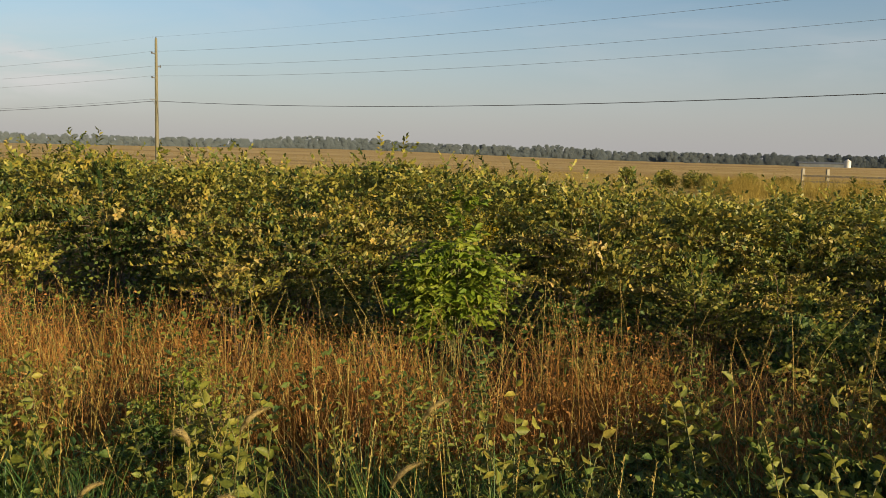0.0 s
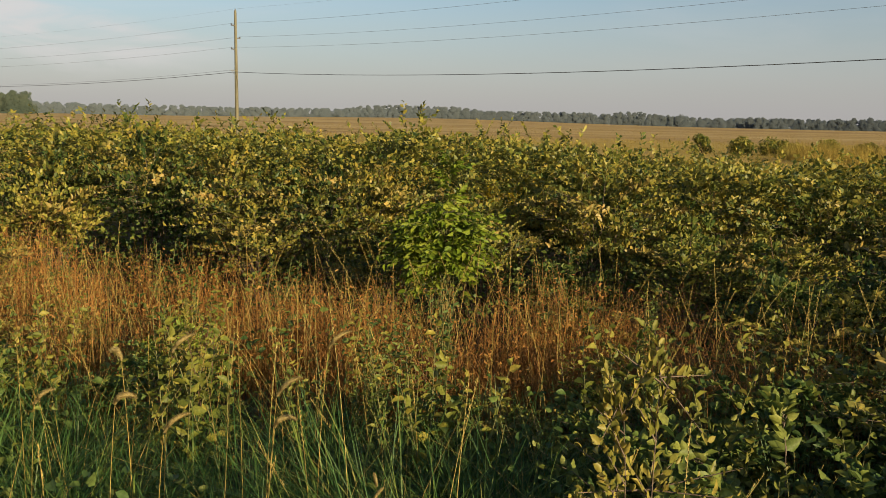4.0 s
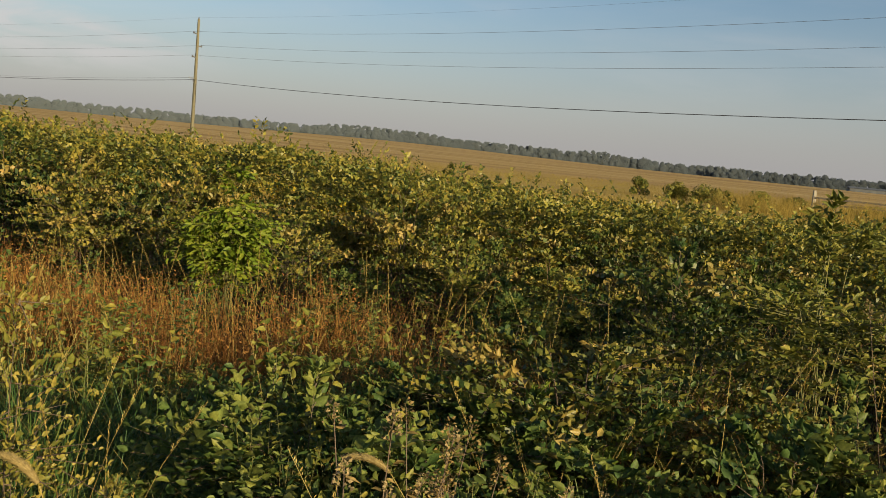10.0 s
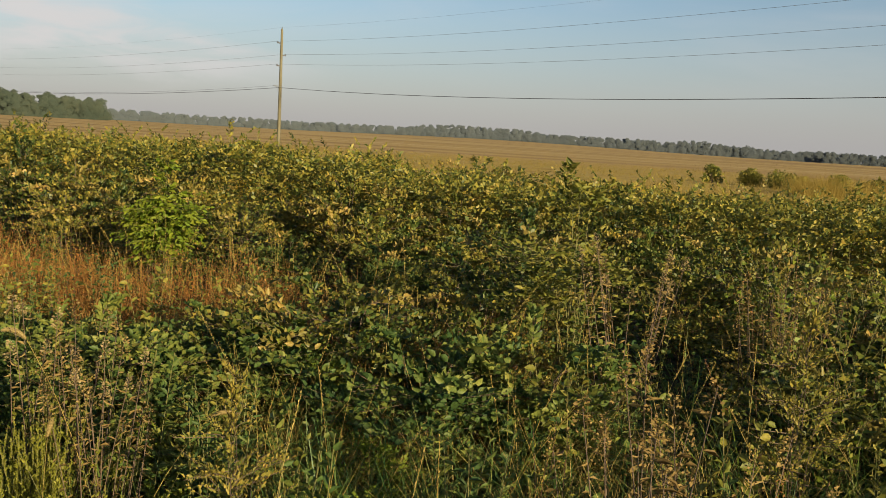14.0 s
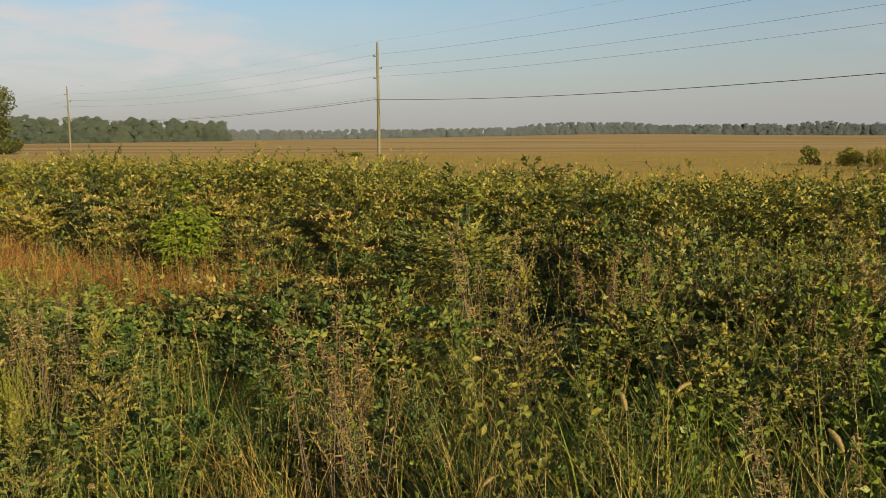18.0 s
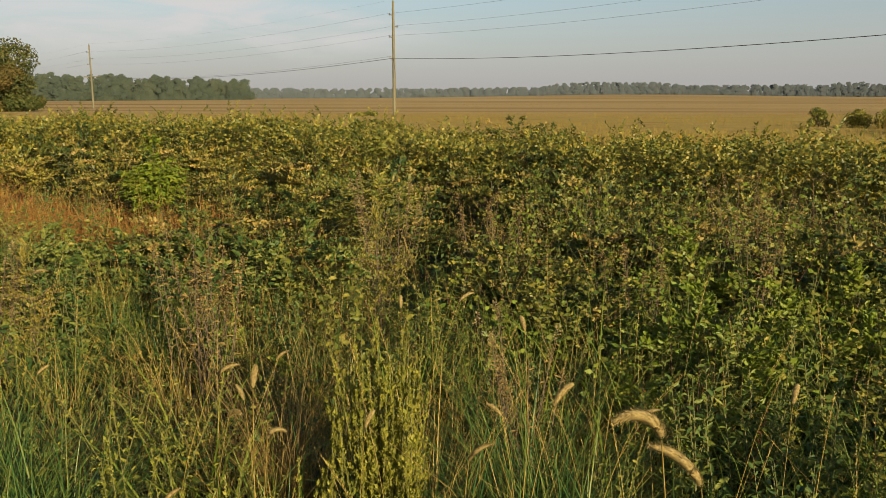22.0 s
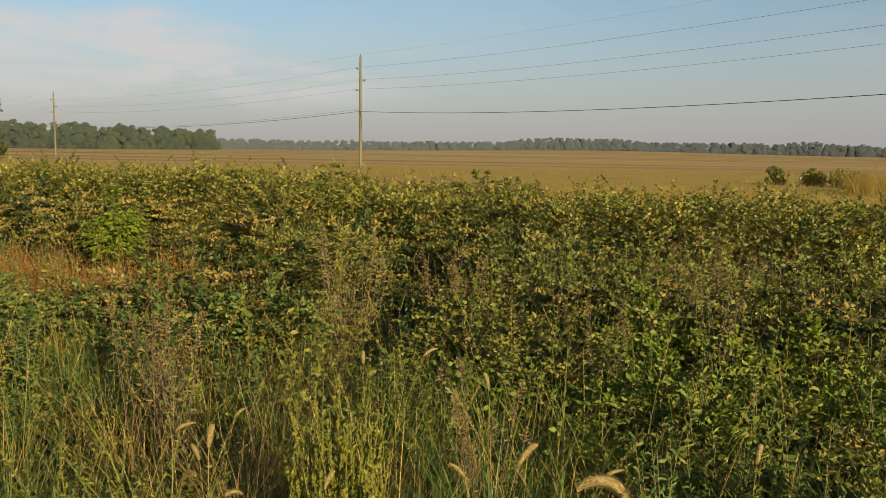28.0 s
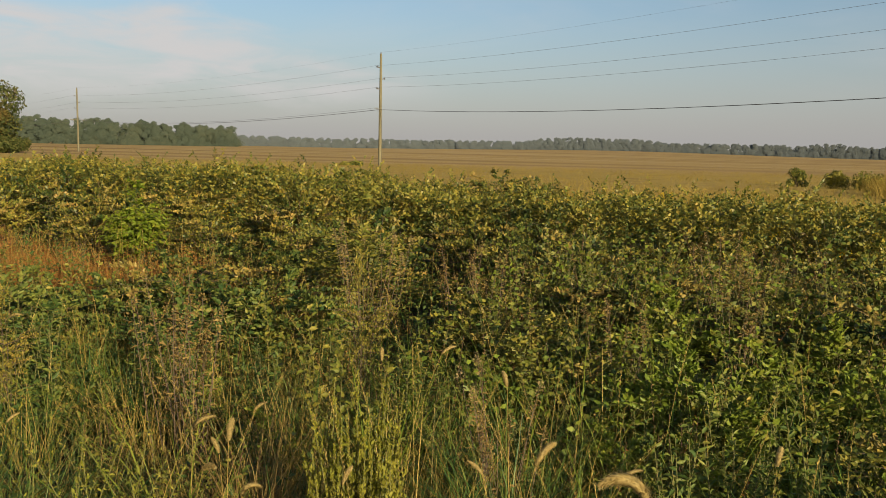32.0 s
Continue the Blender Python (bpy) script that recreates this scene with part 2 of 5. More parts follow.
def solid(name, a, b, scale=8.0, rough=0.8, metal=0.0, bump=0.3, stretch=(1, 1, 1), dist=0.01):
    """A surface of two tones with grain and wear at two scales."""
    m, nodes, links = node_material(name)
    out, bsdf = nodes.new("ShaderNodeOutputMaterial"), nodes.new("ShaderNodeBsdfPrincipled")
    tex, mp = nodes.new("ShaderNodeTexCoord"), nodes.new("ShaderNodeMapping")
    mp.inputs["Scale"].default_value = stretch
    n1, n2 = nodes.new("ShaderNodeTexNoise"), nodes.new("ShaderNodeTexNoise")
    n1.inputs["Scale"].default_value, n1.inputs["Detail"].default_value = scale, 6.0
    n2.inputs["Scale"].default_value, n2.inputs["Detail"].default_value = scale * 0.13, 3.0
    mix = nodes.new("ShaderNodeMix")
    mix.inputs["Factor"].default_value = 0.45
    links.new(tex.outputs["Object"], mp.inputs["Vector"])
    links.new(mp.outputs["Vector"], n1.inputs["Vector"])
    links.new(mp.outputs["Vector"], n2.inputs["Vector"])
    links.new(n1.outputs["Fac"], mix.inputs["A"])
    links.new(n2.outputs["Fac"], mix.inputs["B"])
    ramp = ramp_node(nodes, [(0.3, a), (0.7, b)])
    links.new(mix.outputs["Result"], ramp.inputs["Fac"])
    links.new(ramp.outputs["Color"], bsdf.inputs["Base Color"])
    bsdf.inputs["Roughness"].default_value, bsdf.inputs["Metallic"].default_value = rough, metal
    bp = nodes.new("ShaderNodeBump")
    bp.inputs["Strength"].default_value, bp.inputs["Distance"].default_value = bump, dist
    links.new(n1.outputs["Fac"], bp.inputs["Height"])
    links.new(bp.outputs["Normal"], bsdf.inputs["Normal"])
    links.new(bsdf.outputs["BSDF"], out.inputs["Surface"])
    return m


M_hedge = foliage("hedge_leaf", [(0.0, (0.020, 0.048, 0.018)), (0.30, (0.048, 0.086, 0.022)), (0.51, (0.140, 0.156, 0.031)), (0.74, (0.330, 0.276, 0.050)), (1.0, (0.460, 0.295, 0.060))], 0.32, 0.45, 0.62, 0.30)
M_olive = foliage("olive_leaf", [(0.0, (0.028, 0.060, 0.020)), (0.34, (0.115, 0.142, 0.030)), (0.58, (0.300, 0.280, 0.052)), (1.0, (0.470, 0.345, 0.078))], 0.32, 0.45, 0.55)
M_green = foliage("green_leaf", [(0.0, (0.026, 0.066, 0.024)), (0.40, (0.084, 0.138, 0.035)), (0.74, (0.220, 0.246, 0.051)), (1.0, (0.340, 0.320, 0.082))], 0.36)
M_vivid = foliage("vine_leaf", [(0.0, (0.060, 0.115, 0.012)), (0.5, (0.155, 0.225, 0.018)), (1.0, (0.300, 0.320, 0.036))], 0.4)
M_yellow = foliage("yellowing_leaf", [(0.0, (0.064, 0.098, 0.018)), (0.42, (0.165, 0.182, 0.032)), (0.78, (0.310, 0.270, 0.050)), (1.0, (0.400, 0.290, 0.058))], 0.35)
M_lemon = foliage("lemon_leaf", [(0.0, (0.090, 0.108, 0.024)), (0.4, (0.195, 0.188, 0.036)), (0.8, (0.350, 0.280, 0.060)), (1.0, (0.400, 0.270, 0.064))], 0.32, 0.45, 0.4)
M_pale = foliage("pale_gold_leaf", [(0.0, (0.105, 0.115, 0.030)), (0.40, (0.220, 0.188, 0.048)), (0.76, (0.380, 0.275, 0.076)), (1.0, (0.440, 0.250, 0.072))], 0.28, 0.40, 0.5)
M_grass = foliage("green_grass", [(0.0, (0.024, 0.066, 0.024)), (0.47, (0.062, 0.138, 0.034)), (0.77, (0.175, 0.228, 0.048)), (1.0, (0.370, 0.330, 0.105))], 0.32, 0.42)
M_lush = foliage("lush_grass", [(0.0, (0.080, 0.130, 0.020)), (0.5, (0.190, 0.255, 0.032)), (1.0, (0.360, 0.360, 0.066))], 0.36, 0.42)
M_rust = foliage("rust_grass", [(0.0, (0.120, 0.052, 0.017)), (0.36, (0.300, 0.132, 0.036)), (0.70, (0.450, 0.226, 0.058)), (1.0, (0.490, 0.330, 0.120))], 0.3, 0.6, 0.5)
M_straw = foliage("straw", [(0.0, (0.220, 0.145, 0.038)), (0.5, (0.400, 0.290, 0.078)), (1.0, (0.510, 0.410, 0.140))], 0.25, 0.5)
M_tan = foliage("tan_grass", [(0.0, (0.270, 0.190, 0.046)), (0.45, (0.375, 0.275, 0.068)), (0.8, (0.450, 0.350, 0.092)), (1.0, (0.330, 0.295, 0.062))], 0.4, 0.7, 0.75, 0.1, 0.6)
M_crop = foliage("ripe_crop", [(0.0, (0.255, 0.185, 0.068)), (0.5, (0.330, 0.242, 0.088)), (1.0, (0.380, 0.290, 0.110))], 0.3, 0.8)
M_gold = foliage("goldenrod_flower", [(0.0, (0.480, 0.340, 0.016)), (0.6, (0.640, 0.470, 0.024)), (1.0, (0.700, 0.540, 0.060))], 0.25, 0.7)
M_spike = foliage("spike_weed_leaf", [(0.0, (0.105, 0.130, 0.018)), (0.45, (0.240, 0.250, 0.032)), (1.0, (0.470, 0.410, 0.072))], 0.35, 0.6)
M_dry = foliage("dry_bract", [(0.0, (0.150, 0.098, 0.040)), (0.5, (0.290, 0.200, 0.070)), (1.0, (0.430, 0.325, 0.120))], 0.3, 0.7)
M_fluff = foliage("seed_fluff", [(0.0, (0.300, 0.215, 0.090)), (1.0, (0.480, 0.380, 0.200))], 0.4, 0.9)
M_head = foliage("foxtail_bristle", [(0.0, (0.340, 0.250, 0.085)), (1.0, (0.600, 0.480, 0.220))], 0.45, 0.7)
M_stem = solid("shrub_stem", (0.064, 0.044, 0.034), (0.150, 0.104, 0.070), 40, 0.8)
M_gstem = solid("green_stem", (0.060, 0.080, 0.020), (0.187, 0.158, 0.050), 40, 0.7)
M_rstem = solid("red_stem", (0.070, 0.036, 0.022), (0.150, 0.075, 0.040), 40, 0.7)
M_bark = solid("tree_bark", (0.072, 0.058, 0.043), (0.158, 0.130, 0.101), 3, 0.9, 0, 0.6, (1, 1, 0.2), 0.05)
M_pole = solid("weathered_pole_wood", (0.082, 0.077, 0.049), (0.156, 0.141, 0.089), 5, 0.85, 0, 0.5, (6, 6, 0.5))
M_insul = solid("grey_insulator", (0.072, 0.072, 0.079), (0.115, 0.115, 0.122), 20, 0.4)
M_metal = solid("galvanised_metal", (0.216, 0.223, 0.230), (0.324, 0.331, 0.338), 12, 0.45, 0.8)
M_wire = solid("wire_metal", (0.144, 0.144, 0.151), (0.202, 0.202, 0.209), 3, 0.6, 0.3)
M_cable = solid("cable_jacket", (0.040, 0.040, 0.042), (0.060, 0.060, 0.063), 3, 0.6)
M_paintpost = solid("pale_post", (0.212, 0.189, 0.148), (0.307, 0.284, 0.236), 6, 0.8, 0, 0.4, (4, 4, 0.6))
M_rail = solid("fence_rail", (0.070, 0.058, 0.044), (0.130, 0.108, 0.082), 6, 0.85)
M_barn = solid("barn_steel", (0.060, 0.068, 0.078), (0.080, 0.088, 0.100), 0.6, 0.6, 0.1)
M_roof = solid("barn_roof", (0.070, 0.080, 0.092), (0.090, 0.100, 0.114), 0.6, 0.6, 0.1)
M_silo = solid("silo_white", (0.389, 0.389, 0.378), (0.484, 0.478, 0.467), 0.8, 0.5)
# distance haze is mixed into the leaf colour: paler and bluer than foliage
M_far_haze = foliage("far_tree_haze_leaf", [(0.0, (0.142, 0.174, 0.208)), (0.6, (0.156, 0.188, 0.216)), (1.0, (0.176, 0.202, 0.218))], 0.5, 1.0, 0.4, 0.0, 0.03)
# a thinner haze greys the leaf colour of the nearer wood
M_wood_haze = foliage("wood_haze_leaf", [(0.0, (0.062, 0.086, 0.078)), (0.5, (0.084, 0.110, 0.090)), (1.0, (0.124, 0.140, 0.100))], 0.42, 1.0, 0.55, 0.0, 0.08)
M_tree = foliage("tree_leaf", [(0.0, (0.040, 0.066, 0.022)), (0.5, (0.082, 0.104, 0.030)), (0.8, (0.150, 0.132, 0.038)), (1.0, (0.230, 0.145, 0.046))], 0.3, 0.6, 0.6, 0.2, 0.5)

M_treerust = foliage("browning_tree_leaf", [(0.0, (0.070, 0.066, 0.022)), (0.5, (0.150, 0.116, 0.034)), (1.0, (0.260, 0.160, 0.050))], 0.3, 0.6, 0.6, 0.2, 0.5)


def ground_material():
    """Leaf litter near the verge, tawny meadow beyond the shrubs, ripe crop rows to the horizon."""
    m, nodes, links = node_material("meadow_ground")
    out, bsdf = nodes.new("ShaderNodeOutputMaterial"), nodes.new("ShaderNodeBsdfPrincipled")
    geo = nodes.new("ShaderNodeNewGeometry")
    sep = nodes.new("ShaderNodeSeparateXYZ")
    links.new(geo.outputs["Position"], sep.inputs["Vector"])

    def noise_of(scale, detail=4.0, stretch=None):
        n = nodes.new("ShaderNodeTexNoise")
        n.inputs["Scale"].default_value, n.inputs["Detail"].default_value = scale, detail
        src = geo.outputs["Position"]
        if stretch:
            mp = nodes.new("ShaderNodeMapping")
            mp.inputs["Scale"].default_value = stretch
            mp.inputs["Rotation"].default_value = (0, 0, radians(-4))
            links.new(src, mp.inputs["Vector"])
            src = mp.outputs["Vector"]
        links.new(src, n.inputs["Vector"])
        return n

    litter = ramp_node(nodes, [(0.3, (0.040, 0.030, 0.020)), (0.55, (0.070, 0.056, 0.034)), (0.75, (0.048, 0.062, 0.026))])
    links.new(noise_of(9.0, 6.0).outputs["Fac"], litter.inputs["Fac"])
    meadow = ramp_node(nodes, [(0.25, (0.225, 0.155, 0.043)), (0.5, (0.320, 0.228, 0.064)), (0.75, (0.262, 0.212, 0.052))])
    links.new(noise_of(0.35, 8.0).outputs["Fac"], meadow.inputs["Fac"])
    crop = ramp_node(nodes, [(0.34, (0.205, 0.132, 0.054)), (0.5, (0.320, 0.222, 0.090)), (0.66, (0.385, 0.285, 0.135))])
    links.new(noise_of(0.02, 8.0, (0.25, 2.2, 1)).outputs["Fac"], crop.inputs["Fac"])

    def step_of(value, lo, hi, wob, amount):
        add = nodes.new("ShaderNodeMath")
        add.operation = "MULTIPLY_ADD"
        add.inputs[1].default_value = amount
        links.new(noise_of(wob).outputs["Fac"], add.inputs[0])
        links.new(value, add.inputs[2])
        r = nodes.new("ShaderNodeMapRange")
        r.inputs["From Min"].default_value, r.inputs["From Max"].default_value = lo, hi
        links.new(add.outputs[0], r.inputs["Value"])
        return r.outputs["Result"]

    a = nodes.new("ShaderNodeMix")
    a.data_type = "RGBA"
    links.new(step_of(sep.outputs["Y"], 12.0, 20.0, 0.3, 4.0), a.inputs["Factor"])
    links.new(litter.outputs["Color"], a.inputs["A"])
    links.new(meadow.outputs["Color"], a.inputs["B"])
    b = nodes.new("ShaderNodeMix")
    b.data_type = "RGBA"
    links.new(step_of(sep.outputs["Y"], 78.0, 96.0, 0.05, 14.0), b.inputs["Factor"])
    links.new(a.outputs["Result"], b.inputs["A"])
    links.new(crop.outputs["Color"], b.inputs["B"])
    links.new(b.outputs["Result"], bsdf.inputs["Base Color"])
    bsdf.inputs["Roughness"].default_value = 0.95
    bsdf.inputs["Specular IOR Level"].default_value = 0.1
    bp = nodes.new("ShaderNodeBump")
    bp.inputs["Strength"].default_value, bp.inputs["Distance"].default_value = 0.7, 0.15
    links.new(noise_of(3.0, 8.0).outputs["Fac"], bp.inputs["Height"])
    links.new(bp.outputs["Normal"], bsdf.inputs["Normal"])
    links.new(bsdf.outputs["BSDF"], out.inputs["Surface"])
    return m


# ---------------------------------------------------------------- ground
def swell(x, y):
    """The lie of the land: nearly flat, with a low rise far out."""
    r = np.hypot(x, y)
    far = np.clip((r - 250) / 600, 0, 1)
    rise = far * (3.8 * np.exp(-((x + 120) / 170) ** 2) + 1.0 * np.exp(-((x + 520) / 200) ** 2))
    return rise + 0.05 * np.sin(x * 0.31) * np.cos(y * 0.27) * np.exp(-r / 200)


def build_ground():
    radii = np.concatenate([[0.01], np.linspace(0.5, 20, 30), np.geomspace(22, 4800, 60)])
    ang = np.linspace(0, 2 * np.pi, 120, endpoint=False)
    R, A = np.meshgrid(radii, ang, indexing="ij")
    X, Y = R * np.cos(A), R * np.sin(A)
    V = np.stack([X, Y, swell(X, Y)], -1)
    i, j = np.meshgrid(np.arange(len(radii) - 1), np.arange(120), indexing="ij")
    k = (j + 1) % 120
    F = np.stack([i * 120 + j, (i + 1) * 120 + j, (i + 1) * 120 + k, i * 120 + k], -1)
    ob = quads("ground", V, F, ground_material())
    ob.data.polygons.foreach_set("use_smooth", np.ones(len(ob.data.polygons), bool))
    tagged(ob, "flat tawny farmland with leaf litter under the weeds", "ground", kind="structure")


build_ground()


# ---------------------------------------------------------------- trees and far woods
def clump_crown(centres, radii, count, size, seed, ruffle=0.7, inner=0.55, small=False):
    """A crown of many small leaf clumps scattered over lobes, with gaps and an uneven outline."""
    g = np.random.default_rng(seed)
    w = radii.prod(-1) ** 0.66
    pick = g.choice(len(centres), count, p=w / w.sum())
    d = unit(g.normal(size=(count, 3)))
    rad = g.uniform(inner, 1.08, count)[:, None]
    P = centres[pick] + d * radii[pick] * rad
    D = unit(np.cross(g.normal(size=(count, 3)), d) + 0.3 * g.normal(size=(count, 3)))
    N = unit(d + ruffle * g.normal(size=(count, 3)))
    s = size * g.uniform(0.6, 1.4, count)
    return (small_leaves if small else leaves)(P, D, N, s, s * 0.8, 0.3, 0.1)


def tree_lobes(g, h, r, low=0.25):
    n = g.integers(9, 14)
    z = g.uniform(low, 0.92, n)
    reach = r * np.sqrt(np.clip(1 - ((z - 0.5) / 0.55) ** 2, 0.05, 1)) * g.uniform(0.3, 0.85, n)
    a = g.uniform(0, 2 * np.pi, n)
    c = np.stack([reach * np.cos(a), reach * np.sin(a), z * h], -1)
    c[0] = (0, 0, h * 0.84)
    s = r * g.uniform(0.28, 0.5, n)
    return c, np.stack([s, s, s * 0.75], -1)


def lobes(C, R, seed, rough=0.16):
    """Lumpy rounded leaf masses: centres C, radii R (n, 3)."""
    g = np.random.default_rng(seed)
    rings, sides = 4, 6
    th = np.linspace(0.12, np.pi - 0.12, rings)
    ph = np.linspace(0, 2 * np.pi, sides, endpoint=False)
    T, A = np.meshgrid(th, ph, indexing="ij")
    U = np.stack([np.sin(T) * np.cos(A), np.sin(T) * np.sin(A), np.cos(T)], -1).reshape(-1, 3)
    k = 1 + rough * g.normal(size=(len(C), len(U), 1))
    V = C[:, None] + U[None] * R[:, None] * k
    i, j = np.meshgrid(np.arange(rings - 1), np.arange(sides), indexing="ij")
    q = np.stack([i * sides + j, (i + 1) * sides + j, (i + 1) * sides + (j + 1) % sides, i * sides + (j + 1) % sides], -1).reshape(-1, 4)
    F = (np.arange(len(C)) * len(U))[:, None, None] + q[None]
    return V.reshape(-1, 3), F.reshape(-1, 4)


def far_wood(label, az0, az1, dist, h, spread, crown, tufts, seed, leafmat, centre=(0, 0), ranks=2, gaps=0.0, taper=0.0, shallow=0.25, masses=7, tuft=0.16):
    """A distant wood: tree after tree, each a rounded crown of leaf masses, feathered with tufts, over a closed lower storey."""
    g = np.random.default_rng(seed)
    Cs, Rs = [], []
    for rank in range(ranks):
        long = radians(az1 - az0) * (dist + rank * crown)
        n = int(long / (crown * 0.42))
        at = np.linspace(0, 1, n) + g.normal(0, 0.3 / n, n)
        drift = np.interp(np.linspace(0, 1, n), np.linspace(0, 1, max(3, n // 7)), g.normal(0, 1, max(3, n // 7)))
        for i, f in enumerate(at):
            if g.random() < gaps:
                continue
            tall = h * (1 + spread * np.clip(0.75 * drift[i] + 0.6 * g.normal(), -1.7, 2.0)) * (1 - taper * max(0.0, abs(f - 0.5) * 2 - 0.8) * 3)
            wide = crown * g.uniform(0.5, 0.8)
            a = radians(az0 + (az1 - az0) * f)
            r = dist + rank * crown * 0.9 + g.normal(0, crown * 0.3)
            x, y = centre[0] + r * math.sin(a), centre[1] + r * math.cos(a)
            z0 = float(swell(x, y))
            for m in range(masses):
                u = (m + 0.5) / masses
                b, low = g.uniform(0, 6.28), u < 0.45
                off = wide * (0.75 if low else 0.62 * math.sqrt(1.25 - u)) * math.sqrt(g.uniform(0.05, 1.0))
                size = wide * g.uniform(0.40, 0.62) * (1.0 if low else 1.15 - 0.42 * u)
                Cs.append((x + off * math.cos(b), y + off * math.sin(b), z0 + tall * (0.06 + 0.94 * u) - 0.55 * size))
                Rs.append((size, size, size * g.uniform(0.62, 0.9)))
    C, R = np.array(Cs), np.array(Rs)
    VF = lobes(C, R * 0.66, seed, 0.16)
    n = int(len(C) * tufts)
    k = g.integers(0, len(C), n)
    d = unit(g.normal(size=(n, 3)))
    toward = unit(np.array((*centre, 0.0)) - C[k] * [1, 1, 0])
    d = unit(d + 0.8 * toward + [0, 0, 0.3])
    P = C[k] + d * R[k] * (0.58 + 0.5 * np.sqrt(g.uniform(0, 1, n)))[:, None]
    D = unit(np.cross(d, g.normal(size=(n, 3))))
    L = tuft * crown * g.uniform(0.6, 1.4, n)
    V, F = join(VF, small_leaves(P - D * L[:, None] * 0.5, D, unit(0.8 * toward + 0.5 * d + [0, 0, 0.35] + 0.25 * g.normal(size=d.shape)), L, L * 0.8, 0.15, 0.05))
    # the wood's edge is an even front: depth counts less than breadth
    rel = V[:, :2] - np.array(centre)
    r = np.hypot(rel[:, 0], rel[:, 1])
    V[:, :2] = np.array(centre) + rel * ((dist + shallow * (r - dist)) / r)[:, None]
    ob = quads("woods", V, F, leafmat)
    tagged(ob, label, "woods", kind="stuff")


def build_far_woods():
    far_wood("long line of hazy blue-grey trees beyond the crop field", -56, 36, 1080, 12.0, 0.08, 13.0, 44, 21, M_far_haze, ranks=1)
    far_wood("square block of dense hazy woodland beside the field", -13.2, -4.9, 910, 13.4, 0.05, 9.0, 40, 22, M_far_haze, ranks=1, taper=0.3)
    far_wood("scattered round trees in front of the far treeline", 1.5, 13.0, 880, 9.6, 0.22, 10.0, 44, 23, M_far_haze, ranks=1, gaps=0.2)
    far_wood("scattered round trees in front of the far treeline", 13.5, 34.0, 870, 9.4, 0.22, 9.5, 44, 26, M_far_haze, ranks=1, gaps=0.15)
    far_wood("green wood greyed by haze along the field's edge", -63, -33.6, 495, 13.4, 0.13, 8.5, 80, 24, M_wood_haze, (5, -2), 2, 0.0, 0.35, 0.4, 9, 0.10)


build_far_woods()


def bush_lobes(g, h, r):
    """A low dome of leaf masses that reaches the ground."""
    a, u = g.uniform(0, 2 * np.pi, 16), g.uniform(0, 1, 16)
    reach = r * 0.72 * np.sqrt(g.uniform(0.02, 1, 16))
    c = np.stack([reach * np.cos(a), reach * np.sin(a), h * (0.12 + 0.62 * u * (1 - 0.6 * (reach / r) ** 2))], -1)
    k = r * g.uniform(0.26, 0.42, 16)
    return c, np.stack([k, k, np.minimum(k, h * 0.3)], -1)


def build_tree(label, x, y, h, r, count, size, seed, low=0.12, name="tree", leafmat=None):
    g = np.random.default_rng(seed)
    ob = empty(name, label, name)
    c, s = tree_lobes(g, h, r, low) if name == "tree" else bush_lobes(g, h, r)
    limbs = []
    for k in range(len(c)):
        start = np.array([0, 0, min(c[k][2] * 0.55, h * 0.45)])
        limbs.append(np.stack([start, start * 0.45 + c[k] * 0.55 + [0, 0, 0.2], c[k]]))
    V, F = tubes(np.array(limbs), np.tile([h * 0.012, h * 0.008, h * 0.003], (len(c), 1)), 5)
    T = tubes(np.array([[[0, 0, -0.3], [0.1, 0, h * 0.25], [0, 0.1, h * 0.55]]]), np.array([[h * 0.03, h * 0.022, h * 0.012]]), 8)
    quads("trunk", *join(T, (V, F)), M_bark, ob)
    V, F = clump_crown(c, s, count, size, seed + 1)
    quads("crown", V, F, leafmat or M_tree, ob)
    ob.location = (x, y, 0)
    return ob


build_tree("tall broad-leaved tree with browning crown at the meadow's edge", -95.0, 87.5, 8.0, 7.0, 14000, 0.30, 31)
build_tree("rust-tinged shrubby tree beside the tall tree", -92.0, 84.0, 5.6, 4.4, 7000, 0.26, 35, 0.05, "tree", M_treerust)
build_tree("low bright green bush at the foot of trees", -89.0, 87.0, 3.0, 3.2, 4000, 0.22, 38, 0.02, "bush")


# ---------------------------------------------------------------- power line
POLES = [(-175.1, 153.0), (-101.5, 113.3), (-27.9, 73.5), (34.8, 22.5)]
LINE = Vector((73.6, -39.8, 0)).normalized()
SIDE = Vector((-LINE.y, LINE.x, 0))       # away from the road
ARMS = [(9.42, -1), (8.35, 1), (7.38, -1)]
COMM = 5.4


def lathe(profile, sides=12):
    bm = bmesh.new()
    rings = []
    for r, z in profile:
        rings.append([bm.verts.new((r * math.cos(a * 2 * math.pi / sides), r * math.sin(a * 2 * math.pi / sides), z)) for a in range(sides)])
    for lo, hi in zip(rings, rings[1:]):
        for i in range(sides):
            bm.faces.new((lo[i], lo[(i + 1) % sides], hi[(i + 1) % sides], hi[i]))
    bm.faces.new(rings[0][::-1])
    bm.faces.new(rings[-1])
    return bm


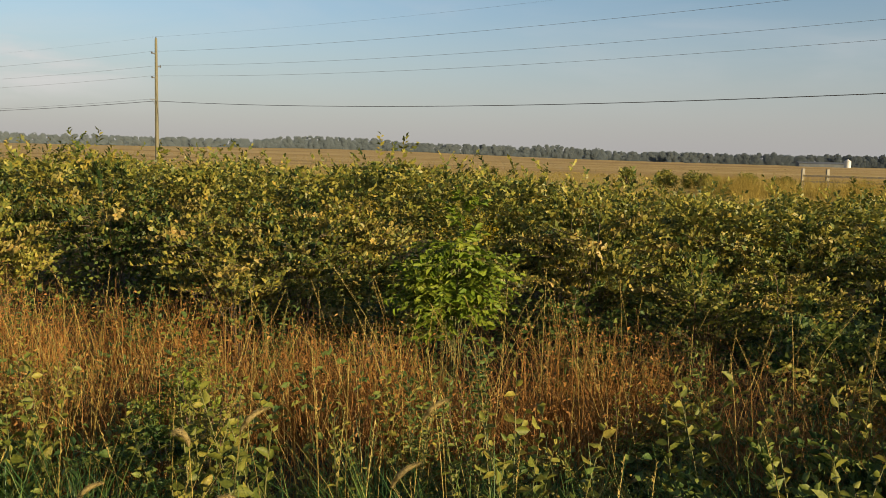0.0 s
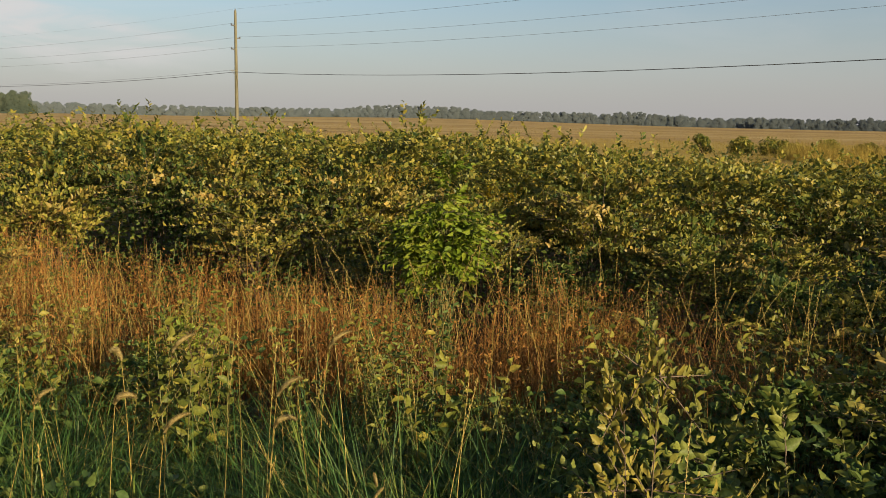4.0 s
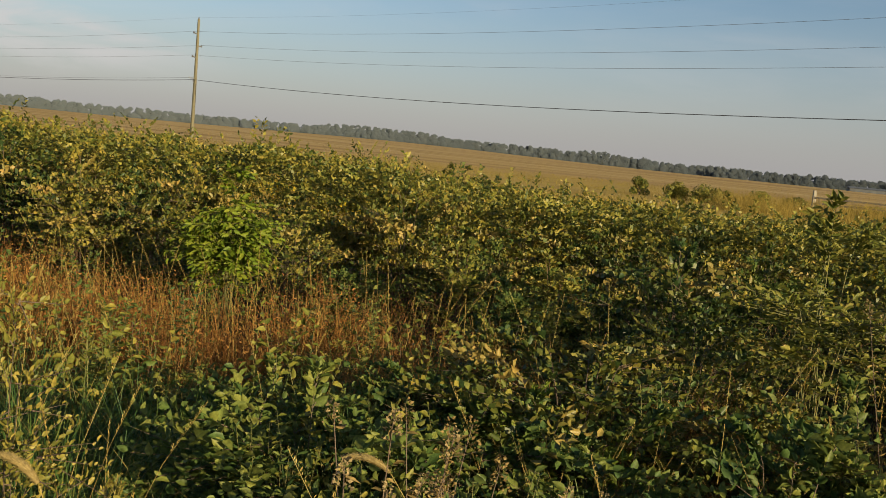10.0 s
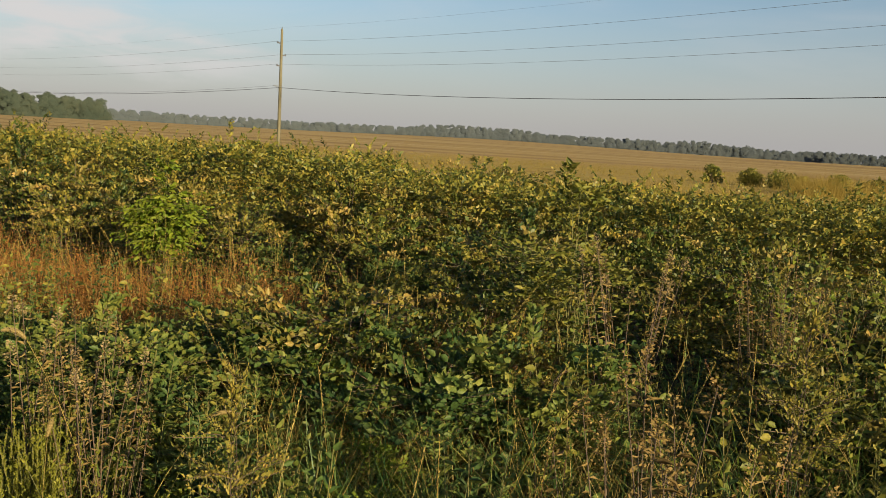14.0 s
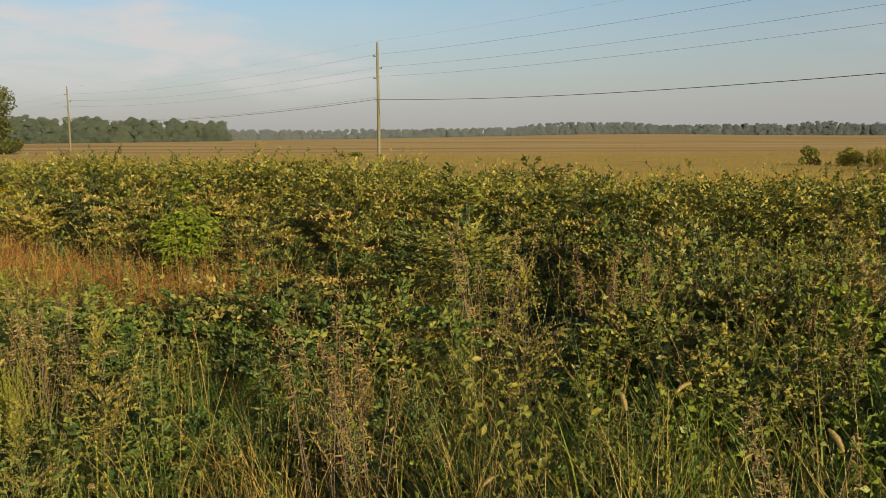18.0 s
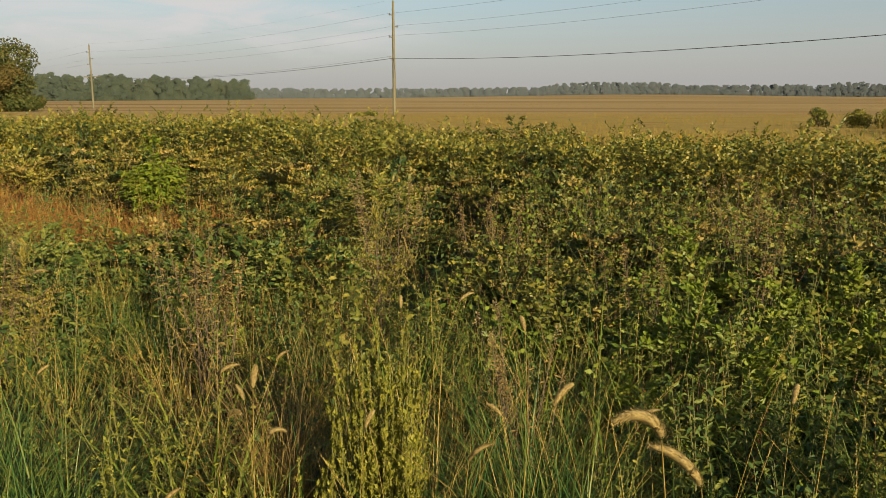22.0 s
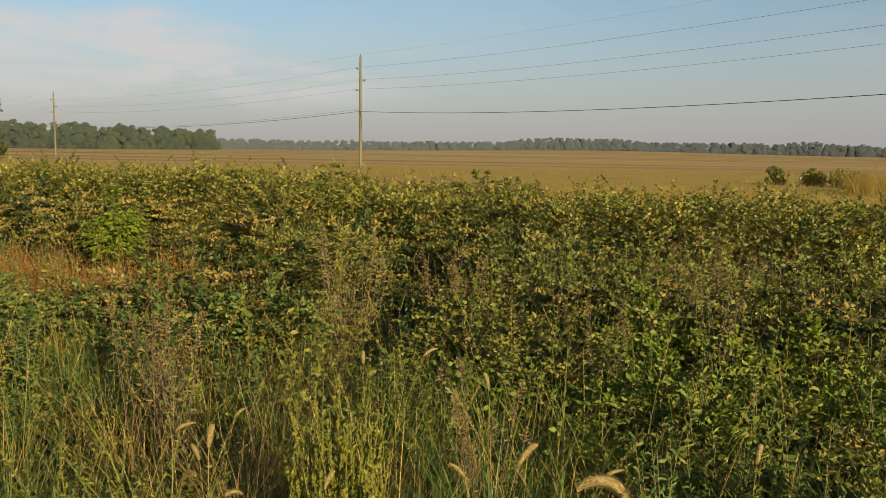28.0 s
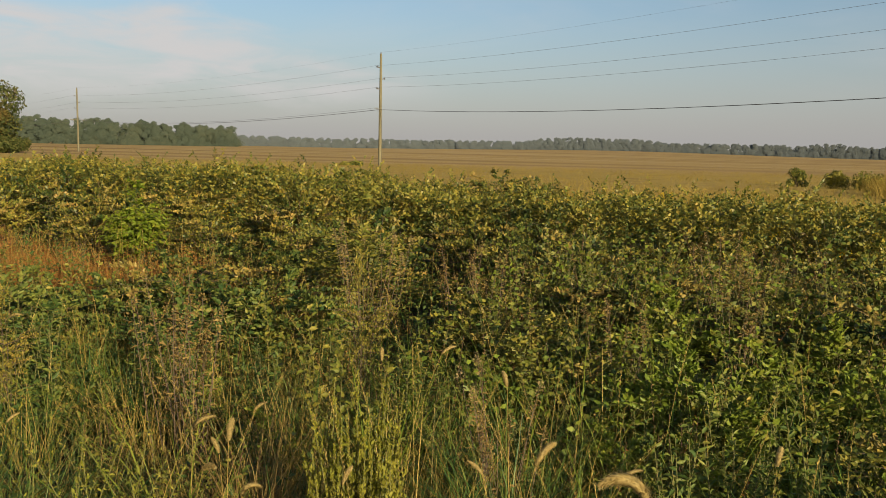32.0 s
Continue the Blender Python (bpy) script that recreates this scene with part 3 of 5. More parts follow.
def bar(a, b, w, t):
    """A bevelled bar from a to b."""
    a, b = Vector(a), Vector(b)
    bm = bmesh.new()
    bmesh.ops.create_cube(bm, size=1)
    bmesh.ops.scale(bm, vec=(w, t, (b - a).length), verts=bm.verts)
    bmesh.ops.bevel(bm, geom=bm.edges[:], offset=min(w, t) * 0.15, segments=1, affect="EDGES")
    bmesh.ops.transform(bm, matrix=Matrix.Translation((a + b) / 2) @ (b - a).to_track_quat("Z", "Y").to_matrix().to_4x4(), verts=bm.verts)
    return bm


def build_pole(x, y, crossarm=False):
    ob = empty("utility_pole", "weathered brown wooden utility pole standing in the meadow", "utility pole", "poles of the power line")
    part("shaft", lathe([(0.17, -0.3), (0.165, 0.5), (0.15, 4), (0.125, 8), (0.105, 10.55), (0.09, 10.68), (0.05, 10.7)], 14), M_pole, ob, smooth=True)
    for z, s in ARMS:
        v = SIDE * s
        bm = bar((v.x * 0.08, v.y * 0.08, z - 0.04), (v.x * 0.44, v.y * 0.44, z), 0.09, 0.09)
        part("bracket", bm, M_insul, ob)
        ins = part("insulator", lathe([(0.03, -0.02), (0.075, 0.0), (0.04, 0.03), (0.085, 0.06), (0.04, 0.09), (0.075, 0.12), (0.03, 0.17)], 10), M_insul, ob, "grey ribbed insulator")
        ins.location = v * 0.46 + Vector((0, 0, z - 0.05))
    part("cap", lathe([(0.05, 10.7), (0.05, 10.78), (0.025, 10.84)], 8), M_insul, ob)
    if crossarm:
        v = SIDE
        part("crossarm", bar(v * -1.25 + Vector((0, 0, COMM)), v * 1.25 + Vector((0, 0, COMM)), 0.1, 0.12), M_pole, ob)
        for s in (-1, 1):
            part("brace", bar(v * 0.8 * s + Vector((0, 0, COMM)), v * 0.1 * s + Vector((0, 0, COMM - 0.75)), 0.03, 0.03), M_metal, ob)
    else:
        v = SIDE * -1
        part("crossarm", bar(v * 0.05 + Vector((0, 0, COMM + 0.12)), v * 0.75 + Vector((0, 0, COMM + 0.12)), 0.06, 0.07), M_metal, ob, "short steel stand-off arm")
        part("brace", bar(v * 0.5 + Vector((0, 0, COMM + 0.1)), v * 0.08 + Vector((0, 0, COMM - 0.35)), 0.03, 0.03), M_metal, ob)
    ob.location = (x, y, 0)


for i, (px, py) in enumerate(POLES):
    build_pole(px, py, i == 1)


def build_wire(label, a, b, sag, r, material):
    t = np.linspace(0, 1, 41)[:, None]
    C = np.array(a) * (1 - t) + np.array(b) * t
    C[:, 2] -= sag * 4 * t[:, 0] * (1 - t[:, 0])
    ob = quads("overhead_wire", *tubes(C[None], np.full((1, 41), r), 6), material)
    tagged(ob, label, "wire", "wires of the power line")


for (ax, ay), (bx, by) in zip(POLES, POLES[1:]):
    A, B = Vector((ax, ay, 0)), Vector((bx, by, 0))
    for z, s in ARMS:
        o = SIDE * 0.46 * s
        build_wire("thin grey power conductor strung between the poles", A + o + Vector((0, 0, z + 0.12)), B + o + Vector((0, 0, z + 0.12)), 0.9, 0.0075, M_wire)
    build_wire("thin grey static wire along the pole tops", A + Vector((0, 0, 10.82)), B + Vector((0, 0, 10.82)), 0.8, 0.0035, M_wire)
    o = SIDE * -0.1
    build_wire("black bundled telephone cable hung below the conductors", A + o + Vector((0, 0, COMM)), B + o + Vector((0, 0, COMM)), 1.0, 0.020, M_cable)
build_wire("thin black drop cable beside the telephone cable", Vector((*POLES[1], COMM + 0.1)) - SIDE * 0.7, Vector((*POLES[2], COMM + 0.12)) - SIDE * 0.7, 1.0, 0.008, M_cable)


# ---------------------------------------------------------------- farm and fence
def block(x0, x1, y0, y1, z0, z1, bevel=0.02):
    bm = bmesh.new()
    bmesh.ops.create_cube(bm, size=1)
    bmesh.ops.scale(bm, vec=(x1 - x0, y1 - y0, z1 - z0), verts=bm.verts)
    bmesh.ops.translate(bm, vec=((x0 + x1) / 2, (y0 + y1) / 2, (z0 + z1) / 2), verts=bm.verts)
    if bevel:
        bmesh.ops.bevel(bm, geom=bm.edges[:], offset=bevel, segments=1, affect="EDGES")
    return bm


def build_barn(x, y, length, depth, eave, ridge, turn, label):
    ob = empty("barn", label, "barn")
    part("wall", block(-length / 2, length / 2, -depth / 2, depth / 2, -0.3, eave), M_barn, ob)
    bm = bmesh.new()
    e = 0.5
    pts = [(-length / 2 - e, -depth / 2 - e, eave - 0.1), (length / 2 + e, -depth / 2 - e, eave - 0.1), (length / 2 + e, 0, ridge), (-length / 2 - e, 0, ridge),
           (-length / 2 - e, depth / 2 + e, eave - 0.1), (length / 2 + e, depth / 2 + e, eave - 0.1)]
    v = [bm.verts.new(p) for p in pts]
    for f in ((0, 1, 2, 3), (3, 2, 5, 4), (0, 3, 4), (1, 5, 2), (0, 4, 5, 1)):
        bm.faces.new([v[k] for k in f])
    part("roof", bm, M_roof, ob)
    for k in range(3):
        cx = -length / 3 + k * length / 3
        part("door", block(cx - 1.8, cx + 1.8, -depth / 2 - 0.08, -depth / 2 + 0.02, 0, 2.2, 0.01), M_roof, ob, "grey sliding door")
    ob.location, ob.rotation_euler = (x, y, 0), (0, 0, turn)


build_barn(257, 626, 31, 10, 2.6, 3.7, -0.15, "long low grey steel barn far across field")
silo = empty("silo", "white round grain silo beside the far barn", "silo")
part("body", lathe([(2.2, -0.3), (2.2, 4.6)], 24), M_silo, silo, smooth=False)
part("roof", lathe([(2.3, 4.55), (1.2, 5.4), (0.35, 5.9), (0.25, 6.1)], 24), M_silo, silo)
silo.location = (267.2, 604, 0)


def build_fence():
    ob = empty("field_fence", "weathered board fence with pale end posts in grass", "fence")
    a, d = Vector((17.0, 46.6, 0)), Vector((0.95, -0.31, 0)).normalized()
    for k, (at, tall) in enumerate(((0.0, 1.3), (1.2, 1.3), (4.9, 1.18), (6.3, 1.18), (9.2, 1.1))):
        p = a + d * at
        part("post", block(p.x - 0.08, p.x + 0.08, p.y - 0.08, p.y + 0.08, -0.3, tall, 0.015), M_paintpost if k < 2 else M_rail, ob)
    for z, at0, at1 in ((0.92, 0.0, 1.2), (0.62, 0.0, 1.2), (0.92, 1.2, 4.9), (0.62, 1.2, 4.9), (0.92, 4.9, 6.3), (0.62, 4.9, 6.3), (0.88, 6.3, 9.2)):
        p, q = a + d * at0, a + d * at1
        part("rail", bar((p.x, p.y - 0.1, z), (q.x, q.y - 0.1, z), 0.03, 0.10), M_rail, ob)


build_fence()


# ---------------------------------------------------------------- plants: makers
def make_shrub(label, r, h, canes, twigs, per, leaf, leafmat, seed, stemmat=None, leaders=2, droop=0.0, thin=0.60, low=0.42, sprays=0, near=False, gilt=True):
    """An arching, many-stemmed shrub: canes that bend over, flat side sprays, and leaves standing in two ranks."""
    g = np.random.default_rng(seed)
    ob = empty("shrub", label, "shrub", "shrubs of the overgrown meadow")
    az = g.uniform(0, 2 * np.pi, canes)
    rho = np.sqrt(g.uniform(0.02, 1, canes))
    top = h * g.uniform(0.72, 1.0, canes) * (1 - 0.26 * rho**2)
    rho[:leaders] *= 0.5
    top[:leaders] = h * g.uniform(1.0, 1.14, leaders)
    end = np.stack([r * rho * np.cos(az), r * rho * np.sin(az), top], -1)
    base = end * [0.15, 0.15, 0] + g.normal(0, 0.03, (canes, 3)) * [1, 1, 0]
    ctrl = end * [0.40, 0.40, 1.10]
    t = np.linspace(0, 1, 6)[None, :, None]
    C = base[:, None] * (1 - t) ** 2 + 2 * ctrl[:, None] * t * (1 - t) + end[:, None] * t**2
    C[:, 0, 2] -= 0.05
    stems = tubes(C, np.linspace(0.006, 0.002, 6)[None].repeat(canes, 0) * (h / 1.2) * (0.5 if near else 1.0))
    k = np.repeat(np.arange(canes), twigs)
    tt = (low + (1 - low) * g.uniform(0, 1, len(k)) ** 0.75)[:, None]
    P = base[k] * (1 - tt) ** 2 + 2 * ctrl[k] * tt * (1 - tt) + end[k] * tt**2
    T = unit(2 * (1 - tt) * (ctrl[k] - base[k]) + 2 * tt * (end[k] - ctrl[k]))
    out = unit(P * [1, 1, 0] + 0.05 * g.normal(size=P.shape) * [1, 1, 0])
    across = np.cross(out, np.array([0, 0, 1.0])) * g.normal(0, 0.9, len(k))[:, None]
    # side sprays reach outwards and nearly level, so that the crown lies in tiers
    D = unit(0.8 * out + across + np.array([0, 0, 1.0]) * g.normal(0.16 - 0.5 * droop, 0.2, len(k))[:, None])
    D[k < leaders] = unit(0.6 * T + 0.7 * D)[k < leaders]
    ln = g.uniform(0.12, 0.28, len(k))[:, None] * (0.6 + 0.5 * h)
    ln[k < leaders] *= 0.5
    tw = np.stack([P, P + D * ln], 1)
    quads("branchwork", *join(stems, tubes(tw, np.tile([0.0020, 0.0009], (len(k), 1)))), stemmat or M_stem, ob)
    j = np.repeat(np.arange(len(k)), per)
    s = np.tile(np.linspace(0.08, 1.0, per), len(k))[:, None]
    hand = np.where(np.tile(np.arange(per), len(k)) % 2, 1, -1)[:, None]
    side = unit(np.cross(D, np.array([0, 0, 1.0])))[j] * hand
    Q = P[j] + D[j] * ln[j] * s + g.normal(0, 0.004, (len(j), 3))
    LD = unit(0.6 * D[j] + 0.62 * side + 0.26 * g.normal(size=Q.shape) + [0, 0, 0.40 - droop])
    # the leaves of one spray face much the same way
    face = unit(np.array([0, 0, 0.55]) + 0.45 * out + 0.70 * g.normal(size=P.shape))
    LN = unit(face[j] - 0.22 * side + 0.26 * g.normal(size=Q.shape))
    L = leaf * g.uniform(0.6, 1.25, len(j)) * (1.1 - 0.25 * s[:, 0])
    quads("foliage", *(leaves if near else small_leaves)(Q, LD, LN, L, L * thin, 0.20, 0.18), leafmat, ob)
    for i in range(sprays):
        a = 2 * math.pi * (i + g.uniform(0, 0.7)) / sprays
        out = np.array([math.cos(a), math.sin(a), 0])
        z0, z1, reach = h * g.uniform(0.5, 0.7), h * g.uniform(0.82, 1.06), r * g.uniform(0.45, 0.85)
        t = np.linspace(0, 1, 7)[:, None]
        A, B, E = out * r * 0.25 + [0, 0, z0], out * r * 0.4 + [0, 0, z1 * 1.08], out * (r * 0.3 + reach) + [0, 0, z1 * g.uniform(0.86, 1.0)]
        c = A * (1 - t) ** 2 + 2 * B * t * (1 - t) + E * t**2
        spray = quads("spray", *tubes(c[None], np.linspace(0.0032, 0.001, 7)[None]), stemmat or M_stem, ob)
        cur = lambda s: A * (1 - s) ** 2 + 2 * B * s * (1 - s) + E * s**2
        n = 20
        s = np.linspace(0.25, 1.0, n)[:, None]
        Q, T = [cur(s)], [unit(2 * (1 - s) * (B - A) + 2 * s * (E - B))]
        for m, f in enumerate((0.35, 0.5, 0.62, 0.75, 0.86)):
            way = unit(np.cross(T[0][int(f * n)], [0, 0, 1.0]) * (1 if m % 2 else -1) + 0.8 * T[0][int(f * n)] * [1, 1, 0.3] + 0.25 * g.normal(size=3))
            u = np.linspace(0.15, 1, 9)[:, None]
            Q.append(cur(np.array([[f]])) + way * u * g.uniform(0.12, 0.22))
            T.append(np.repeat(way[None], 9, 0))
        Q, T = np.concatenate(Q), np.concatenate(T)
        n = len(Q)
        side = unit(np.cross(T, [0, 0, 1.0])) * np.where(np.arange(n) % 2, 1, -1)[:, None]
        LD = unit(0.4 * T + 0.6 * side + 0.35 * g.normal(size=Q.shape) + [0, 0, 0.28])
        L = 1.12 * leaf * g.uniform(0.65, 1.2, n)
        tagged(quads("leaf_rank", *leaves(Q, LD, unit(0.3 * T + [0, 0, 0.5] + 0.5 * g.normal(size=3) + 0.4 * g.normal(size=Q.shape)), L, L * 0.56, 0.25, 0.2), M_pale if i % 3 and gilt else leafmat, spray), kind="stuff")
    return ob


def make_leafy_weed(label, h, stems, per, leaf, leafmat, seed, stemmat=None, spread=0.12, thin=0.42, name="leafy_weed"):
    """Upright stems with pairs of oval leaves all the way up."""
    g = np.random.default_rng(seed)
    ob = empty(name, label, "weed", "leafy weeds of the verge")
    az = g.uniform(0, 2 * np.pi, stems)
    hh = h * g.uniform(0.65, 1.0, stems)
    b = g.normal(0, spread * 0.4, (stems, 3)) * [1, 1, 0]
    e = b + np.stack([np.cos(az) * spread * hh * 1.2, np.sin(az) * spread * hh * 1.2, hh], -1)
    t = np.linspace(0, 1, 5)[None, :, None]
    C = b[:, None] * (1 - t) + e[:, None] * t + np.array([0, 0, 1]) * 0.06 * np.sin(np.pi * t) * hh[:, None, None]
    C[:, 0, 2] = -0.04
    for c in C:
        quads("stem", *tubes(c[None], np.linspace(0.0042, 0.0012, 5)[None]), stemmat or M_gstem, ob)
    k = np.repeat(np.arange(stems), per)
    s = np.tile(np.linspace(0.22, 1.0, per), stems)[:, None]
    P = b[k] * (1 - s) + e[k] * s + np.array([0, 0, 1]) * 0.06 * np.sin(np.pi * s) * hh[k][:, None]
    ph = np.tile(np.arange(per) * 2.4, stems) + g.uniform(0, 6, stems)[k]
    D = unit(np.stack([np.cos(ph), np.sin(ph), g.uniform(-0.3, 1.3, len(k))], -1))
    N = unit(np.array([0, 0, 0.6]) + 0.7 * g.normal(size=D.shape))
    L = leaf * g.uniform(0.7, 1.2, len(k)) * (1.15 - 0.55 * s[:, 0])
    quads("foliage", *leaves(P, D, N, L, L * thin, 0.2, 0.2), leafmat, ob)
    return ob


def make_spike_weed(label, h, stems, seed, spread=0.22, leafmat=None, per=420):
    """A bushy weed of slim, slightly bowed spikes set with tiny leaves and seeds, with short side spikes."""
    g = np.random.default_rng(seed)
    ob = empty("spike_weed", label, "weed", "spike weeds of the verge")
    az = g.uniform(0, 2 * np.pi, stems)
    out = spread * np.sqrt(g.uniform(0, 1, stems))
    hh = h * g.uniform(0.42, 1.0, stems)
    b = np.stack([np.cos(az) * out * 0.35, np.sin(az) * out * 0.35, 0 * az], -1)
    e = np.stack([np.cos(az) * out, np.sin(az) * out, hh], -1) + g.normal(0, 0.045, (stems, 3)) * [1, 1, 0]
    bow = np.stack([np.cos(az), np.sin(az), 0 * az], -1) * g.normal(0.02, 0.035, stems)[:, None]

    def along(k, s):
        return b[k] * (1 - s) + e[k] * s + bow[k] * np.sin(np.pi * s)

    t = np.linspace(0, 1, 5)[:, None]
    for i in range(stems):
        c = along(np.full(5, i), t)
        c[0, 2] = -0.04
        quads("stem", *tubes(c[None], np.linspace(0.0036, 0.0022, 5)[None]), M_gstem, ob)
    k = np.repeat(np.arange(stems), per)
    s = g.uniform(0.06, 1.0, len(k))[:, None]
    P = along(k, s)
    # a fifth of the seeds sit on short side spikes
    twig = g.integers(0, 7, len(k))
    at = 0.35 + 0.09 * twig[:, None]
    swing = 2.4 * twig + 1.7 * k
    step_ = g.uniform(0, 1, len(k))[:, None] * 0.13 * h * (1.1 - at)
    side = along(k, at) + np.stack([np.cos(swing), np.sin(swing), np.full(len(k), 1.6)], -1) * step_ * 0.6
    P = np.where((g.random(len(k)) < 0.2)[:, None], side, P)
    ph = g.uniform(0, 2 * np.pi, len(k))
    D = unit(np.stack([np.cos(ph), np.sin(ph), g.uniform(0.8, 2.6, len(k))], -1))
    L = np.where(s[:, 0] > 0.35, 0.0098, 0.020) * g.uniform(0.7, 1.3, len(k))
    quads("foliage", *small_leaves(P, D, unit(g.normal(size=D.shape) + [0, 0, 0.8]), L, L * 0.42, 0.2, 0.1), leafmat or M_spike, ob)
    return ob


def make_plume_weed(label, h, stems, seed, headmat, name, leafmat, tuft=0.10, bits=130, blen=0.016, leafy=16, wide=0.12):
    """Slim stems with narrow leaves and a bushy flower or seed plume at the top."""
    g = np.random.default_rng(seed)
    ob = empty(name, label, "weed", "flowering weeds of the meadow")
    az = g.uniform(0, 2 * np.pi, stems)
    hh = h * g.uniform(0.75, 1.0, stems)
    b = g.normal(0, 0.05, (stems, 3)) * [1, 1, 0]
    e = b + np.stack([np.cos(az) * wide * hh, np.sin(az) * wide * hh, hh], -1)
    t = np.linspace(0, 1, 4)[None, :, None]
    C = b[:, None] * (1 - t) + e[:, None] * t
    C[:, 0, 2] = -0.04
    for c in C:
        quads("stem", *tubes(c[None], np.linspace(0.0035, 0.0012, 4)[None]), M_stem, ob)
    k = np.repeat(np.arange(stems), leafy)
    s = np.tile(np.linspace(0.4, 0.97, leafy), stems)[:, None]
    P = b[k] * (1 - s) + e[k] * s
    ph = g.uniform(0, 2 * np.pi, len(k))
    D = unit(np.stack([np.cos(ph), np.sin(ph), g.uniform(-0.5, 0.6, len(k))], -1))
    L = 0.034 * g.uniform(0.5, 1.2, len(k))
    quads("foliage", *leaves(P, D, unit(g.normal(size=D.shape) + [0, 0, 0.9]), L, L * 0.22, 0.15, 0.4), leafmat, ob)
    k = np.repeat(np.arange(stems), bits)
    u = g.uniform(0, 1, len(k))
    ph = g.uniform(0, 2 * np.pi, len(k))
    rad = tuft * (1 - 0.8 * u) * np.sqrt(g.uniform(0, 1, len(k)))
    P = e[k] + np.stack([np.cos(ph) * rad, np.sin(ph) * rad, (u - 0.75) * tuft * 3.0 - rad * 0.4], -1)
    D = unit(np.stack([np.cos(ph), np.sin(ph), g.uniform(-0.2, 1.2, len(k))], -1))
    L = blen * g.uniform(0.6, 1.4, len(k))
    N = unit(g.normal(size=D.shape) + [0, 0, 0.6])
    for i in range(stems):
        w = k == i
        tagged(quads("plume", *small_leaves(P[w], D[w], N[w], L[w], L[w] * 0.6, 0.3, 0.1), headmat, ob), kind="stuff")
    return ob


def make_foxtail(label, h, lean, seed, head=0.10, nod=None):
    """One foxtail stalk: a thin stem, two narrow blades and a nodding bristly head."""
    g = np.random.default_rng(seed)
    ob = empty("foxtail_grass", label, "grass", "foxtail stalks of the verge")
    t = np.linspace(0, 1, 9)
    C = np.stack([lean * h * t**2.2, 0 * t, h * t], -1)
    quads("stem", *tubes(C[None], np.linspace(0.0022, 0.0012, 9)[None]), M_straw, ob)
    a = np.linspace(0, 1, 14)
    tilt = (0.5 + lean + (0.6 + 1.1 * lean) * a) if nod is None else nod[0] + (nod[1] - nod[0]) * a
    step = head / 13
    H = C[-1] + np.stack([np.cumsum(np.sin(tilt)) * step, 0 * a, np.cumsum(np.cos(tilt)) * step], -1)
    rad = 0.0088 * np.sin(np.pi * np.clip(a * 0.92 + 0.06, 0, 1)) ** 0.5
    core = tubes(H[None], rad[None], 6)
    n = 1300
    k = g.integers(0, 14, n)
    T = unit(np.gradient(H, axis=0))[k]
    R = unit(g.normal(size=(n, 3)))
    R = unit(R - T * (R * T).sum(-1, keepdims=True))
    P = H[k] + R * rad[k][:, None] * 0.8 + T * g.uniform(-0.5, 0.5, n)[:, None] * step
    D = unit(R * 0.8 + T * 0.75)
    L = g.uniform(0.005, 0.0095, n)
    S = unit(np.cross(D, R)) * 0.0005
    V = np.stack([P - S, P + S, P + D * L[:, None] + S * 0.2, P + D * L[:, None] - S * 0.2], 1)
    F = (np.arange(n) * 4)[:, None] + np.arange(4)
    quads("seed_head", *join(core, (V, F)), M_head, ob, "pale bristly seed head")
    az = g.uniform(0, 6.28, 3)
    quads("blades", *blades(np.stack([0 * az, 0 * az, h * np.array([0.1, 0.3, 0.5])], -1), np.array([0.3, 0.28, 0.22]), az, 0.8, 0.007), M_grass, ob)
    return ob


# ---------------------------------------------------------------- plants: the shrub belt
shrub_kinds = [
    make_shrub("dense olive-green shrub with bronzed leaf tips", 0.82, 1.0, 22, 13, 8, 0.057, M_hedge, 101, low=0.28, sprays=5),
    make_shrub("dense olive-green shrub with bronzed leaf tips", 0.86, 1.0, 22, 13, 8, 0.052, M_hedge, 102, low=0.28, sprays=5),
    make_shrub("tangled shrub with small dull green leaves", 0.78, 1.0, 22, 13, 8, 0.053, M_hedge, 103, leaders=3, low=0.26, sprays=3),
    make_shrub("tawny shrub with pale curling yellow-olive leaves", 0.80, 1.0, 21, 13, 8, 0.057, M_olive, 104, M_rstem, low=0.26, sprays=5),
    make_shrub("tawny shrub with pale curling yellow-olive leaves", 0.76, 1.0, 21, 13, 8, 0.052, M_olive, 105, leaders=3, low=0.26, sprays=5),
]
green_kinds = [
    make_shrub("low shrub with fresh green oval leaves", 0.60, 0.8, 18, 10, 9, 0.052, M_green, 106, M_gstem, leaders=1, sprays=2, gilt=False),
    make_shrub("low shrub with fresh green oval leaves", 0.55, 0.8, 18, 10, 9, 0.050, M_green, 107, M_stem, sprays=2),
]

near_kinds = [
    make_shrub("low shrub with fresh green oval leaves", 0.58, 0.8, 18, 10, 8, 0.052, M_green, 108, M_stem, leaders=1, sprays=3, near=True, gilt=False),
    make_shrub("low tawny shrub with yellow-olive oval leaves", 0.70, 1.0, 18, 10, 8, 0.052, M_olive, 109, low=0.2, sprays=5, near=True),
]


def hedge_height(x, y):
    """Height of the shrub belt over the plan."""
    left = 1 / (1 + math.exp((x + 0.2) * 2.2))
    v = y - 5.6
    h = left * (0.95 + 0.40 * min(1, max(0, v / 2.4))) + (1 - left) * (0.56 + 0.2 * min(2.0, y - 2.5) + 0.055 * max(0.0, y - 4.5))
    return h + 0.06 * math.sin(1.9 * x + 0.8) * math.sin(1.3 * y) + 0.05 * math.sin(4.1 * x) * math.cos(3.3 * y)


